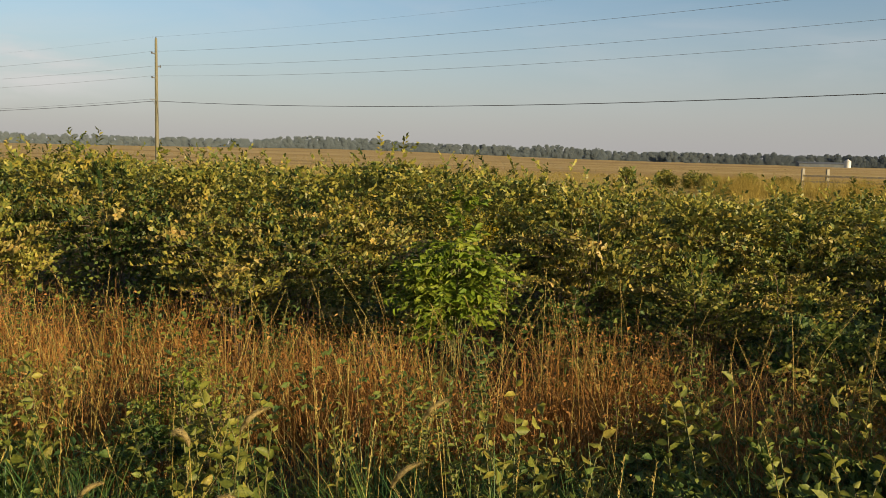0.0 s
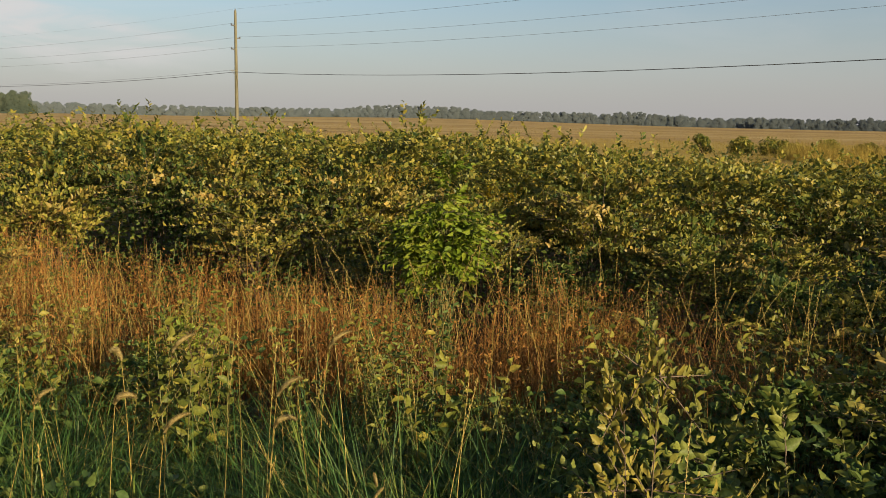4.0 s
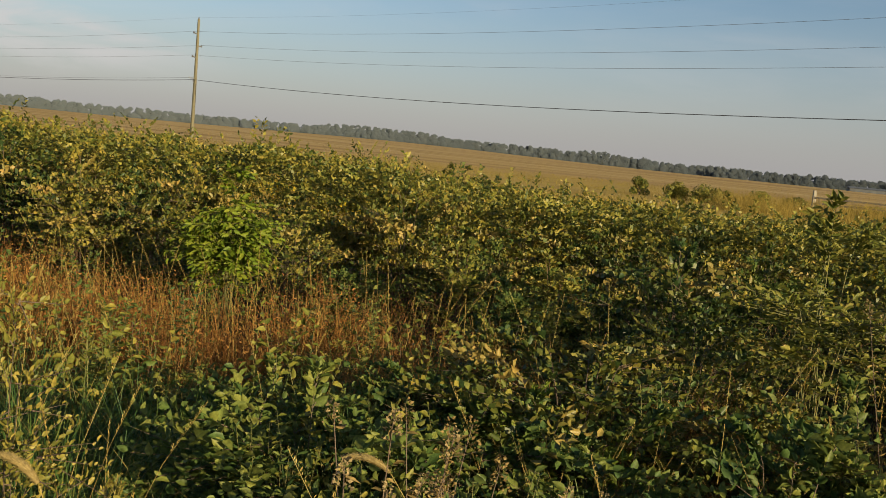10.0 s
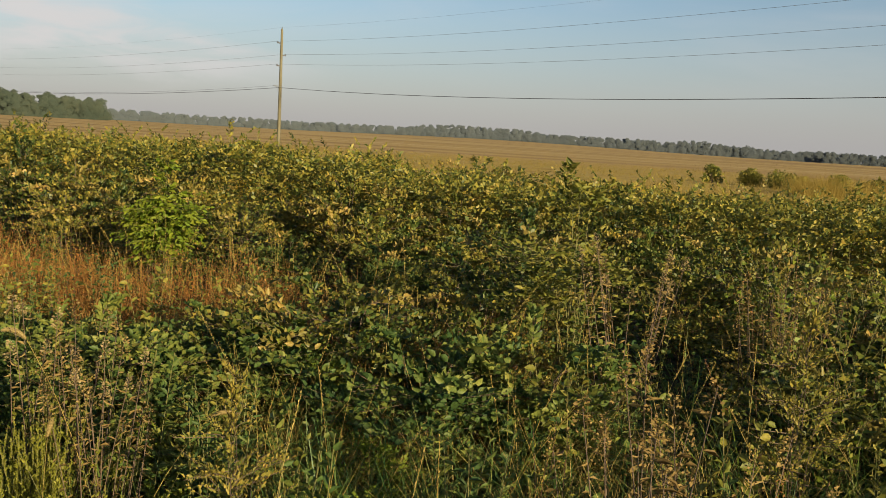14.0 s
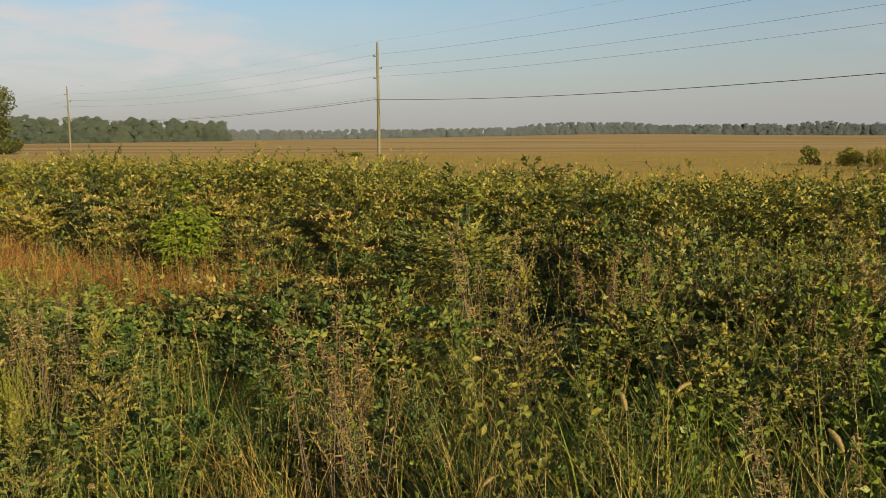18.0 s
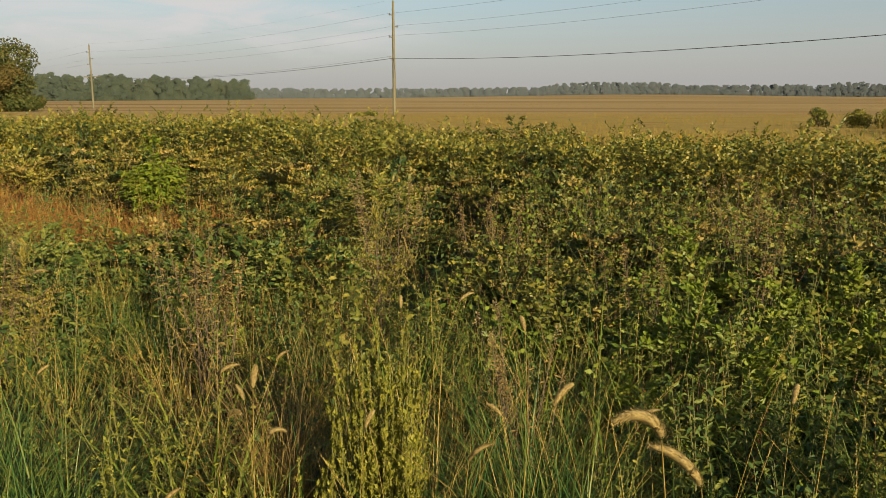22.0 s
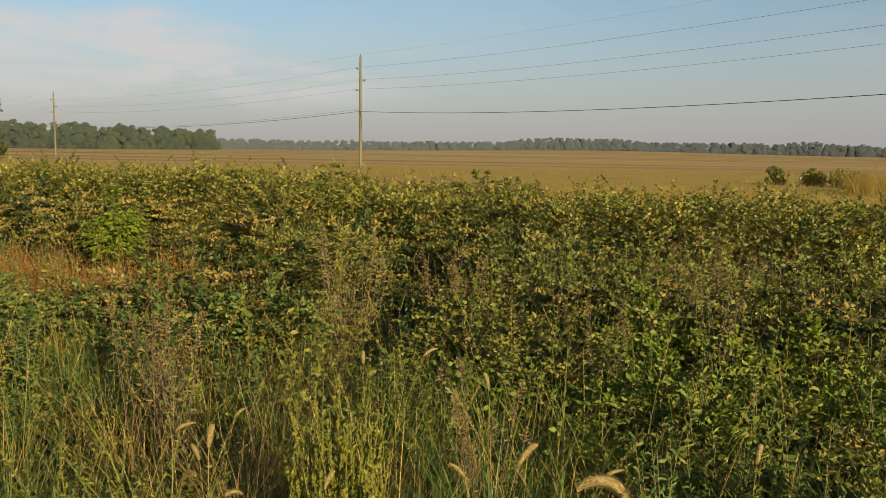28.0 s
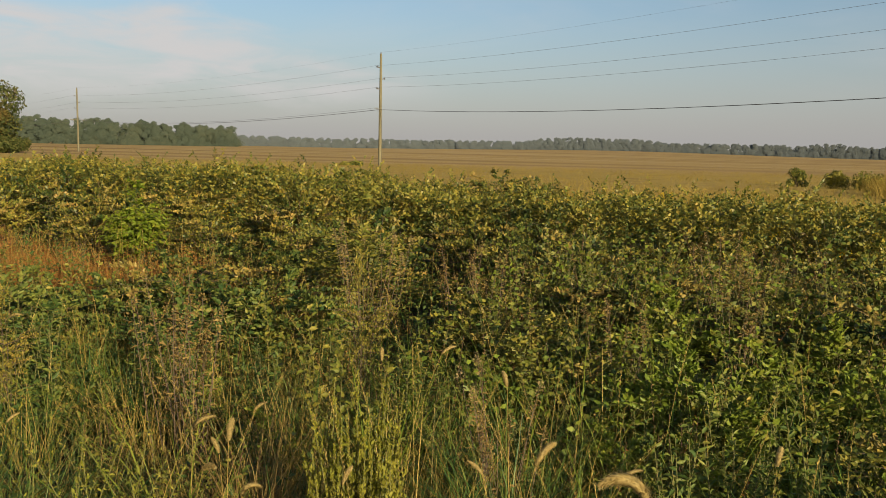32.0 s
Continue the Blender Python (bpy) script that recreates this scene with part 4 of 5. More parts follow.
def belt_front(x):
    """Where the belt's front edge runs: behind the rust grass at first, close to the path further on."""
    if x < -0.45:
        return 5.75 + 0.45 * max(0.0, -x - 1.5)
    if x < 1.1:
        return 5.6 - 1.7 * (x + 0.45) / 1.55
    return 2.75 + 0.3 * math.sin(2.0 * x) + max(0.0, 2.0 - x) * 0.7


used = set()
CLEAR = [(-0.85, 3.0, 0.62), (-2.45, 3.1, 0.5), (4.18, 0.6, 0.4), (4.95, 0.5, 0.35), (-0.3, 2.0, 0.3)]


def clear(x, y):
    """Leaves room for the grass clumps."""
    return all(math.hypot(x - a, y - b) > r for a, b, r in CLEAR)



def sun_gap(x, y):
    """Out-of-view corner left unplanted so that low sun reaches the near plants."""
    return (x > 5.75 + 0.445 * (y + 1.78)) & (y < 3.6)


def put(kind, x, y, turn, size, tall=1.0, tilt=0.0):
    """Sets out the first of a kind itself, and copies after that."""
    if sun_gap(x, y):
        return None
    m = Matrix.Translation((x, y, 0)) @ Euler((tilt, 0, turn)).to_matrix().to_4x4() @ Matrix.Diagonal((size, size, size * tall, 1))
    if kind.name in used:
        return copy_thing(kind, m)
    used.add(kind.name)
    kind.matrix_basis = m
    return kind


g = np.random.default_rng(77)
y = 2.5
while y < 8.5:
    gap = 0.86
    for x in np.arange(-8.5 - max(0.0, y - 3.4) * 0.75, 8.5 + max(0.0, y - 3.4) * 0.3, gap):
        px, py = x + g.uniform(-0.34, 0.34), y + g.uniform(-0.32, 0.32)
        if py < belt_front(px) or abs(px + 1.1) < 0.42 and py < 6.2:
            continue
        if math.hypot(px + 3.6, py - 7.0) < 0.6 or math.hypot(px - 3.2, py - 3.5) < 0.3:
            continue
        hh = hedge_height(px, py)
        hh *= g.uniform(0.98, 1.06) if py > 7.6 else (g.uniform(0.88, 1.1) if g.random() < 0.78 else g.uniform(0.55, 0.75))
        tawny = (0.52 if px > 0 else 0.12) + 0.25 * math.sin(px * 1.3 + 2)
        if g.random() < 0.14 and py < 7.6:
            kind = green_kinds[g.integers(2)]
            hh *= 1.1
        else:
            kind = shrub_kinds[3 + g.integers(2)] if g.random() < tawny else shrub_kinds[g.integers(3)]
        put(kind, px, py, g.uniform(0, 6.28), 0.84 * hh ** 0.3, hh / (0.84 * hh ** 0.3))
    y += gap * 0.92

# the thicket behind, too dense to tell one shrub from the next
def thicket(label, n, per, leaf, leafmat, seed):
    g = np.random.default_rng(seed)
    a = np.radians(g.uniform(-62, 38, n))
    yy = 7.9 + 6.4 * g.uniform(0, 1, n)
    x = 1.2 + yy * np.tan(a)
    left = 1 / (1 + np.exp((x + 0.2) * 2.2))
    top = 1.30 * left + 1.07 * (1 - left) - 0.030 * (yy - 8)
    top = top + 0.09 * np.sin(1.7 * x + 0.5) * np.sin(1.9 * yy) + 0.06 * np.sin(4.3 * x + yy) + 0.04 * np.sin(7.9 * x - 3 * yy)
    top = top - 0.35 * np.clip((yy - 13.0) / 1.4, 0, 1)
    P = np.stack([x, yy, top - 0.2 * g.exponential(1.0, n)], -1)
    P[:, 2] = np.maximum(P[:, 2], 0.3)
    high = g.random(n) < 0.03
    P[high, 2] = top[high] + g.uniform(-0.02, 0.15, high.sum())
    az = g.uniform(0, 2 * np.pi, n)
    D = unit(np.stack([np.cos(az), np.sin(az), g.normal(0.25, 0.35, n) + 1.2 * high], -1))
    ln = g.uniform(0.12, 0.26, n)[:, None]
    j = np.repeat(np.arange(n), per)
    s = np.tile(np.linspace(0.05, 1, per), n)[:, None]
    side = unit(np.cross(D, np.array([0, 0, 1.0])))[j] * np.where(np.tile(np.arange(per), n) % 2, 1, -1)[:, None]
    Q = P[j] + D[j] * ln[j] * s
    LD = unit(0.45 * D[j] + 0.75 * side + 0.4 * g.normal(size=Q.shape) + [0, 0, 0.42])
    LN = unit(np.array([0, 0, 0.35]) + 0.7 * g.normal(size=P.shape)[j] + 0.35 * g.normal(size=Q.shape))
    L = leaf * g.uniform(0.6, 1.25, len(j))
    tagged(quads("thicket", *small_leaves(Q, LD, LN, L, L * 0.52, 0.22, 0.18), leafmat), label, "shrubs", kind="stuff")


thicket("solid thicket of olive and bronze shrubs behind", 9500, 11, 0.052, M_hedge, 301)
thicket("tawny shrub tops mixed into the thicket", 4300, 11, 0.054, M_olive, 302)

# the vivid green vine-clad sapling in front of the belt
vine = make_shrub("vivid green vine-draped sapling in front of hedge", 0.20, 1.10, 20, 13, 9, 0.058, M_vivid, 120, M_gstem, 1, 0.6, 0.44, 0.35, near=True)
vine.location = (-1.0, 5.85, 0)
# the yellow-green young tree in the belt
young = make_shrub("yellow-green young tree among the shrubs", 0.30, 1.30, 12, 12, 8, 0.05, M_yellow, 121, M_gstem, 3, 0.2, 0.4, near=True)
young.location = (2.45, 4.3, 0)
# young shrubs with pale leaves close to the path
pale = make_shrub("young shrub with pale yellow-green oval leaves", 0.22, 1.0, 10, 11, 13, 0.027, M_lemon, 122, M_stem, 2, 0.0, 0.5, 0.25, near=True)
for x, y_, s, t_ in ((-0.21, 2.0, 0.66, 1.5), (-0.02, 2.12, 0.45, 1.3), (1.92, 0.86, 0.72, 1.0), (1.62, 1.6, 0.75, 1.1), (-1.95, 4.2, 0.6, 1.0), (-3.1, 4.2, 0.8, 1.0), (3.3, 2.5, 0.9, 1.1), (5.9, 1.0, 0.8, 1.05)):
    put(pale, x, y_, g.uniform(0, 6.28), s, t_)
bright = make_shrub("bushy weed with bright yellow-green oval leaves", 0.42, 0.75, 16, 9, 8, 0.050, M_lush, 123, M_gstem, 2, 0.0, 0.5, 0.3, near=True)
for x, y_, s, t_ in ((5.1, 2.5, 0.9, 1.0), (5.5, 2.9, 0.95, 1.0), (5.9, 2.6, 0.85, 1.0), (5.3, 2.1, 0.7, 1.0), (5.95, 1.65, 0.7, 0.9), (6.35, 1.3, 0.65, 0.9), (6.7, 2.1, 0.8, 0.9), (5.65, 1.1, 0.55, 0.9), (6.9, 2.8, 0.9, 1.0), (6.2, 2.6, 0.85, 1.0), (5.4, 2.7, 0.8, 1.0), (4.8, 2.6, 0.7, 1.0), (5.9, 3.6, 0.9, 1.1), (4.9, 3.9, 1.0, 1.1), (1.75, 2.5, 0.6, 1.0), (1.25, 3.25, 0.7, 1.0)):
    put(bright, x, y_, g.uniform(0, 6.28), s, t_)
# the low green shrubs on the verge
for x, y_, s, t_ in ((0.30, 2.85, 0.90, 0.92), (0.85, 3.05, 0.92, 0.95), (0.05, 3.4, 0.75, 1.1), (1.35, 3.2, 0.9, 1.0), (0.65, 3.6, 0.8, 1.1), (-0.15, 2.75, 0.55, 1.0), (0.6, 2.6, 0.7, 0.9), (1.1, 2.6, 0.7, 0.9),
                     (-2.1, 4.2, 0.6, 1.0), (-3.0, 3.9, 0.8, 0.95), (1.9, 2.9, 0.85, 1.2), (2.3, 3.3, 0.9, 1.2), (-3.9, 3.6, 0.8, 1.1),
                     (6.1, 1.9, 0.6, 0.9), (7.1, 2.9, 0.7, 1.0), (5.7, 3.0, 0.65, 1.0), (4.9, 3.4, 0.7, 0.9), (3.6, 3.2, 0.7, 0.9)):
    put(near_kinds[1 if g.random() < (0.6 if x > 5 else 0.2 if x > 1.6 else 0.0) else 0], x, y_, g.uniform(0, 6.28), s, t_)
for x, y_, s, t_ in ((1.05, 2.7, 0.55, 1.3), (0.5, 2.8, 0.5, 1.3), (1.9, 3.2, 0.55, 1.2), (2.0, 3.8, 0.9, 1.1), (1.5, 3.9, 0.7, 1.2)):
    put(near_kinds[1], x, y_, g.uniform(0, 6.28), s, t_)

for x, y_, s, t_ in ((3.6, 4.5, 0.85, 1.25), (4.2, 5.1, 0.9, 1.25), (3.9, 6.0, 0.95, 1.3), (4.6, 4.4, 0.85, 1.2), (1.9, 4.4, 0.85, 1.15), (2.0, 5.6, 0.95, 1.2), (5.6, 4.3, 0.85, 1.2), (-3.2, 8.3, 0.95, 1.38), (-2.2, 7.2, 0.95, 1.25), (0.4, 8.0, 0.95, 1.28), (-0.3, 18.1, 1.3, 0.98), (0.5, 18.4, 1.0, 1.1)):
    put(shrub_kinds[g.integers(5)], x, y_, g.uniform(0, 6.28), s, t_)

for kind, x, y_, s, t_ in ((near_kinds[1], -3.2, 4.5, 0.7, 1.2), (bright, -2.2, 4.6, 0.6, 1.1),
                          (near_kinds[1], -3.9, 5.2, 0.8, 1.2), (near_kinds[1], 0.45, 4.3, 0.6, 1.0), (near_kinds[0], 0.6, 3.8, 0.75, 1.0), (near_kinds[1], -4.4, 6.2, 0.95, 1.1), (near_kinds[1], -4.8, 5.6, 0.9, 1.1),
                          (near_kinds[1], -0.55, 4.1, 0.55, 1.1), (near_kinds[1], -0.2, 3.9, 0.6, 1.1), (near_kinds[1], -0.1, 4.35, 0.6, 1.0), (near_kinds[1], 0.1, 4.75, 0.7, 1.0), (near_kinds[1], 0.25, 3.2, 0.75, 1.05), (bright, 1.0, 3.5, 0.8, 1.05)):
    put(kind, x, y_, g.uniform(0, 6.28), s, t_)

# ---------------------------------------------------------------- plants: weeds
weed_kinds = [
    make_leafy_weed("leafy weed with yellowing oval leaves on slim stems", 0.95, 6, 22, 0.056, M_yellow, 130),
    make_leafy_weed("leafy weed with yellowing oval leaves on slim stems", 0.85, 7, 20, 0.053, M_yellow, 131, M_rstem),
    make_leafy_weed("upright green weed with oval leaves", 0.8, 7, 20, 0.057, M_green, 132),
    make_leafy_weed("upright green weed with narrow leaves", 0.8, 8, 24, 0.07, M_green, 133, thin=0.24),
]
broad = make_leafy_weed("weed with broad sunlit yellow-green leaves", 0.9, 6, 20, 0.072, M_yellow, 134, thin=0.56, spread=0.2)
for x, y_, s in ((-1.71, 3.72, 0.95), (-1.9, 3.9, 0.85), (-0.1, 3.95, 1.0), (-2.57, 4.06, 0.9), (-2.85, 3.9, 0.85), (0.45, 4.08, 0.95), (-0.77, 3.62, 1.0), (-3.3, 4.2, 0.9), (0.2, 3.4, 0.9), (-2.3, 5.2, 0.8), (-1.2, 4.6, 0.75), (0.9, 3.3, 0.95), (0.55, 3.0, 0.9),
                 (3.15, 0.9, 0.6), (2.85, 0.95, 0.6), (3.1, 2.3, 1.0), (3.46, 1.8, 1.0), (5.3, 2.4, 0.95), (5.69, 2.58, 0.9), (5.5, 1.7, 0.65), (5.75, 1.35, 0.6), (5.05, 1.5, 0.6), (1.64, 1.9, 0.8), (4.2, 2.6, 0.9), (2.4, 3.0, 1.0), (6.2, 2.2, 0.8), (4.9, 3.3, 1.0)):
    put(broad, x, y_, g.uniform(0, 6.28), s)
for kind, x, y_, s in ((0, 0.28, 2.75, 0.8), (1, -1.95, 4.1, 0.85), (0, -0.86, 3.62, 1.05), (1, -2.9, 4.0, 0.8), (0, 0.62, 2.2, 1.15),
                       (2, 0.9, 2.2, 1.0), (3, 1.3, 2.1, 1.0), (0, 1.62, 1.55, 0.9), (2, 1.75, 1.75, 1.0), (3, 2.2, 2.0, 1.0), (1, 2.5, 2.4, 0.9), (0, 1.06, 2.5, 0.9),
                       (1, 3.3, 2.6, 0.85), (0, 1.3, 3.9, 0.95), (1, 1.75, 4.0, 1.0), (2, 2.2, 3.4, 0.7), (3, 2.7, 3.3, 0.7), (1, 3.9, 3.9, 1.05), (2, 4.3, 4.0, 1.0)):
    put(weed_kinds[kind], x, y_, g.uniform(0, 6.28), s)
for kind, x, y_, s in ((3, 3.3, 3.3, 0.7), (2, 2.9, 2.9, 0.6), (2, 5.5, 2.0, 0.9), (0, 5.75, 1.6, 0.8), (2, 5.2, 2.1, 0.9), (0, 6.2, 1.7, 0.9), (2, 6.0, 2.2, 1.0), (2, 5.9, 0.5, 0.95), (1, 6.0, 1.0, 1.0), (2, 5.6, 1.4, 1.0), (2, 2.0, 0.9, 0.8)):
    put(weed_kinds[kind], x, y_, g.uniform(0, 6.28), s)
for _ in range(10):
    x = g.uniform(-5.5, 0.3)
    put(weed_kinds[g.integers(2)], x, g.uniform(4.0, 5.0) - 0.12 * min(0, x + 1), g.uniform(0, 6.28), g.uniform(0.62, 0.85))
for x, y_, s, t_ in ((-3.6, 5.0, 0.5, 1.2), (-4.3, 4.8, 0.5, 1.2), (-3.1, 5.2, 0.45, 1.3), (-2.3, 4.75, 0.4, 1.2), (-0.2, 4.6, 0.4, 1.2)):
    put(near_kinds[1], x, y_, g.uniform(0, 6.28), s, t_)
for _ in range(13):
    x, y_ = g.uniform(-4.5, 0.4), g.uniform(3.2, 4.7)
    if clear(x, y_):
        put(weed_kinds[g.integers(4)], x, y_ - 0.1 * x, g.uniform(0, 6.28), g.uniform(0.5, 0.8))
for _ in range(18):
    x, y_ = g.uniform(-4.8, 0.3), g.uniform(2.7, 4.3)
    if clear(x, y_):
        put((green_kinds + shrub_kinds[2:5])[g.integers(5)], x, y_ - 0.12 * x, g.uniform(0, 6.28), g.uniform(0.34, 0.5), g.uniform(0.6, 1.0))
for _ in range(50):
    x = g.uniform(-5, 8)
    y_ = walk_line(x) + g.uniform(1.5, 4.6)
    if x < -0.4 and 3.4 < y_ < 5.4 and g.random() < 0.6:
        continue
    if clear(x, y_):
        put(weed_kinds[g.integers(4)], x, y_, g.uniform(0, 6.28), g.uniform(0.7, 1.0))

for _ in range(20):
    x, y_ = g.uniform(4.6, 7.6), g.uniform(1.2, 4.6)
    put(weed_kinds[g.integers(3)], x, y_, g.uniform(0, 6.28), g.uniform(0.6, 0.85))

# low leafy growth all over the verge's near side
for _ in range(70):
    x = g.uniform(0.6, 7.4)
    y_ = walk_line(x) + g.uniform(2.0, 4.0)
    if clear(x, y_):
        put((near_kinds + [bright, weed_kinds[2], weed_kinds[0]])[g.integers(5)], x, y_, g.uniform(0, 6.28), g.uniform(0.42, 0.66), g.uniform(0.85, 1.15))

shoot = make_leafy_weed("bright yellow-green shoots with small toothed leaves", 0.8, 10, 34, 0.028, M_spike, 135, thin=0.40, spread=0.34, name="young_shoots")
for x, y_, s in ((3.15, 0.58, 0.95), (3.02, 0.66, 0.85), (3.75, 0.42, 0.72), (1.2, 1.65, 0.8)):
    put(shoot, x, y_, g.uniform(0, 6.28), s)
spike_kinds = [make_spike_weed("yellow-green bushy weed of slim seed spikes", 0.94, 80, 140, 0.16, None, 640), make_spike_weed("yellow-green bushy weed of slim seed spikes", 0.8, 15, 141, 0.30),
               make_spike_weed("feathery dark green weed with slim spikes", 0.7, 22, 142, 0.24, M_green, 420)]
for kind, x, y_, s in ((0, 4.11, 0.70, 1.0), (1, 4.02, 0.20, 0.9), (1, 3.40, 0.32, 0.95), (1, 0.64, 2.05, 0.85), (1, 0.95, 1.95, 0.85), (1, 0.42, 2.2, 0.8), (0, 0.78, 1.85, 0.72),
                       (1, 2.3, 1.0, 0.7), (1, 1.62, 1.05, 0.95), (1, 1.42, 0.95, 0.95), (1, 4.45, -0.1, 0.62), (1, 1.85, 1.2, 0.8), (2, 2.5, 1.2, 0.7), (2, 1.2, 1.5, 0.8)):
    put(spike_kinds[kind], x, y_, g.uniform(0, 6.28), s)

dry_kinds = [
    make_plume_weed("dry brown weed gone to fluffy seed", 1.05, 7, 150, M_fluff, "dry_weed", M_dry, 0.022, 60, 0.010, 20, 0.2),
    make_plume_weed("dry brown weed with withered seed plumes", 1.0, 9, 151, M_dry, "dry_weed", M_dry, 0.032, 62, 0.010, 16, 0.17),
]
for kind, x, y_, s in ((0, 0.65, 2.0, 0.98), (1, 0.74, 2.1, 0.92), (0, 0.98, 1.92, 0.9), (1, 1.08, 1.85, 0.84), (1, 2.80, 1.53, 1.20), (1, 2.92, 1.50, 1.05), (1, 2.72, 1.62, 0.98), (0, 2.70, 3.78, 1.16), (0, 2.80, 3.95, 1.1),
                       (1, 3.43, 3.97, 1.12), (1, 3.6, 4.1, 1.05), (1, 5.23, 4.7, 1.24), (1, 5.4, 4.9, 1.1), (0, 4.40, 1.45, 0.86), (1, 4.48, 1.3, 0.8), (1, 6.8, 4.0, 1.1), (1, 4.7, 3.0, 0.95), (1, 5.3, 3.4, 1.0)):
    put(dry_kinds[kind], x, y_, g.uniform(0, 6.28), s)

gold_kinds = [make_plume_weed("goldenrod with bright yellow flower plumes", 1.1, 3, 160, M_gold, "goldenrod", M_green, 0.12, 100, 0.028),
              make_plume_weed("goldenrod with fading yellow flower plumes", 1.0, 3, 161, M_gold, "goldenrod", M_olive, 0.11, 100, 0.028)]
for _ in range(90):
    r = g.uniform(14, 24)
    a = radians(g.uniform(-54, 30))
    put(gold_kinds[g.integers(2)], 1 + r * math.sin(a), r * math.cos(a), g.uniform(0, 6.28), g.uniform(0.85, 1.1) * (1.0 if r < 13 else 0.8))
for _ in range(80):
    put(gold_kinds[g.integers(2)], g.uniform(-3.5, 9.0), g.uniform(8.4, 13.5), g.uniform(0, 6.28), g.uniform(1.0, 1.18))
for _ in range(50):
    put(gold_kinds[g.integers(2)], g.uniform(-11.5, -7.5), g.uniform(9.6, 13.6), g.uniform(0, 6.28), g.uniform(1.22, 1.40))
for _ in range(45):
    put(gold_kinds[g.integers(2)], g.uniform(6, 15), g.uniform(11, 15), g.uniform(0, 6.28), g.uniform(1.05, 1.22))
for _ in range(40):
    r = g.uniform(13, 19)
    a = radians(g.uniform(-58, -41))
    put(gold_kinds[g.integers(2)], 4 + r * math.sin(a), r * math.cos(a), g.uniform(0, 6.28), g.uniform(1.12, 1.32))

# foxtails over the verge: place, height, turn, lean
fox_kinds = [make_foxtail("foxtail stalk with nodding straw-coloured bristly head", 1.0, l, 170 + i, h_) for i, (l, h_) in enumerate(((0.10, 0.085), (0.22, 0.10), (0.36, 0.12)))]
fox_kinds.append(make_foxtail("foxtail stalk with arching straw-coloured bristly head", 1.0, 0.05, 180, 0.085, (0.1, 2.2)))
fox_kinds.append(make_foxtail("foxtail stalk with long leaning bristly head", 1.0, 0.05, 181, 0.115, (0.35, 1.35)))
for kind, x, y_, hgt, turn in ((3, 5.22, -0.40, 1.14, 3.5), (4, 5.28, -0.33, 1.03, 3.5), (1, 4.75, 0.1, 0.9, 1.2), (0, 4.0, 0.1, 0.88, 2.0), (1, 3.7, 0.3, 0.85, -0.5), (0, 3.85, -0.2, 0.75, 1.0), (0, 3.92, 1.36, 0.92, 2.0), (1, 3.46, 0.41, 0.86, 0.6), (0, 3.81, 0.41, 0.82, 2.6), (1, 4.84, 0.72, 0.78, 0.4), (0, 4.63, 0.68, 0.78, 3.0), (4, 4.56, 0.25, 0.70, 0.2), (0, 4.22, 0.3, 0.82, 1.5), (3, 4.0, 0.12, 0.66, 0.5)):
    put(fox_kinds[kind], x, y_, turn, hgt)
for kind, x, y_, hgt, turn in ((3, -1.57, 2.91, 0.70, 2.6), (3, -1.49, 2.60, 0.69, 0.1), (4, -1.38, 2.64, 0.68, 0.3), (3, -1.07, 2.59, 0.66, 0.4), (4, -1.15, 2.85, 0.72, 0.3), 
                               (4, -1.10, 3.21, 0.76, 0.3), (4, -1.56, 3.07, 0.76, 0.4), (0, -0.85, 2.75, 0.56, 1.0), (0, -0.81, 2.83, 0.56, 2.0), (4, -1.9, 2.9, 0.64, 0.1), (1, 0.31, 1.52, 1.0, 2.9), (0, 0.42, 1.7, 0.74, 1.0)):
    put(fox_kinds[kind], x, y_, turn, hgt)
for kind, x, y_, hgt, turn in ((2, 1.0, 1.9, 0.85, 3.0), (2, 1.2, 1.7, 0.85, 0.3), (1, 1.1, 1.45, 0.75, 2.0), (0, 3.45, 1.0, 0.75, 0.6), (1, 5.4, 0.6, 0.9, 1.4), (0, 4.55, 1.1, 0.95, 2.1), (1, 3.9, 1.7, 0.85, 0.8), (0, 2.6, 0.6, 0.7, 1.0), (1, 2.2, 0.8, 0.7, -0.6)):
    put(fox_kinds[kind], x, y_, turn, hgt)

# low bushes far out in the tall grass, and brush at the pole's foot
for k_, (x, y_, h_, r_) in enumerate(((8.3, 50.2, 1.35, 0.62), (10.2, 49.0, 1.15, 0.85), (11.7, 47.8, 1.1, 0.95), (12.5, 48.0, 1.0, 0.7), (15.0, 49.5, 1.0, 0.8), (16.4, 47.5, 0.95, 0.7), (20.5, 47.0, 0.9, 0.8), (-29.6, 72.0, 0.5, 0.9), (-30.6, 71.5, 0.35, 0.6))):
    build_tree("dark green bush standing in tall tan grass", x, y_, h_, r_, 2400, 0.075 if y_ < 60 else 0.11, 400 + 2 * k_, 0.04, "bush", M_olive)


# ---------------------------------------------------------------- grasses
def stuff(name, label, VF, material):
    tagged(quads(name, *VF, material), label, "grass", kind="stuff")


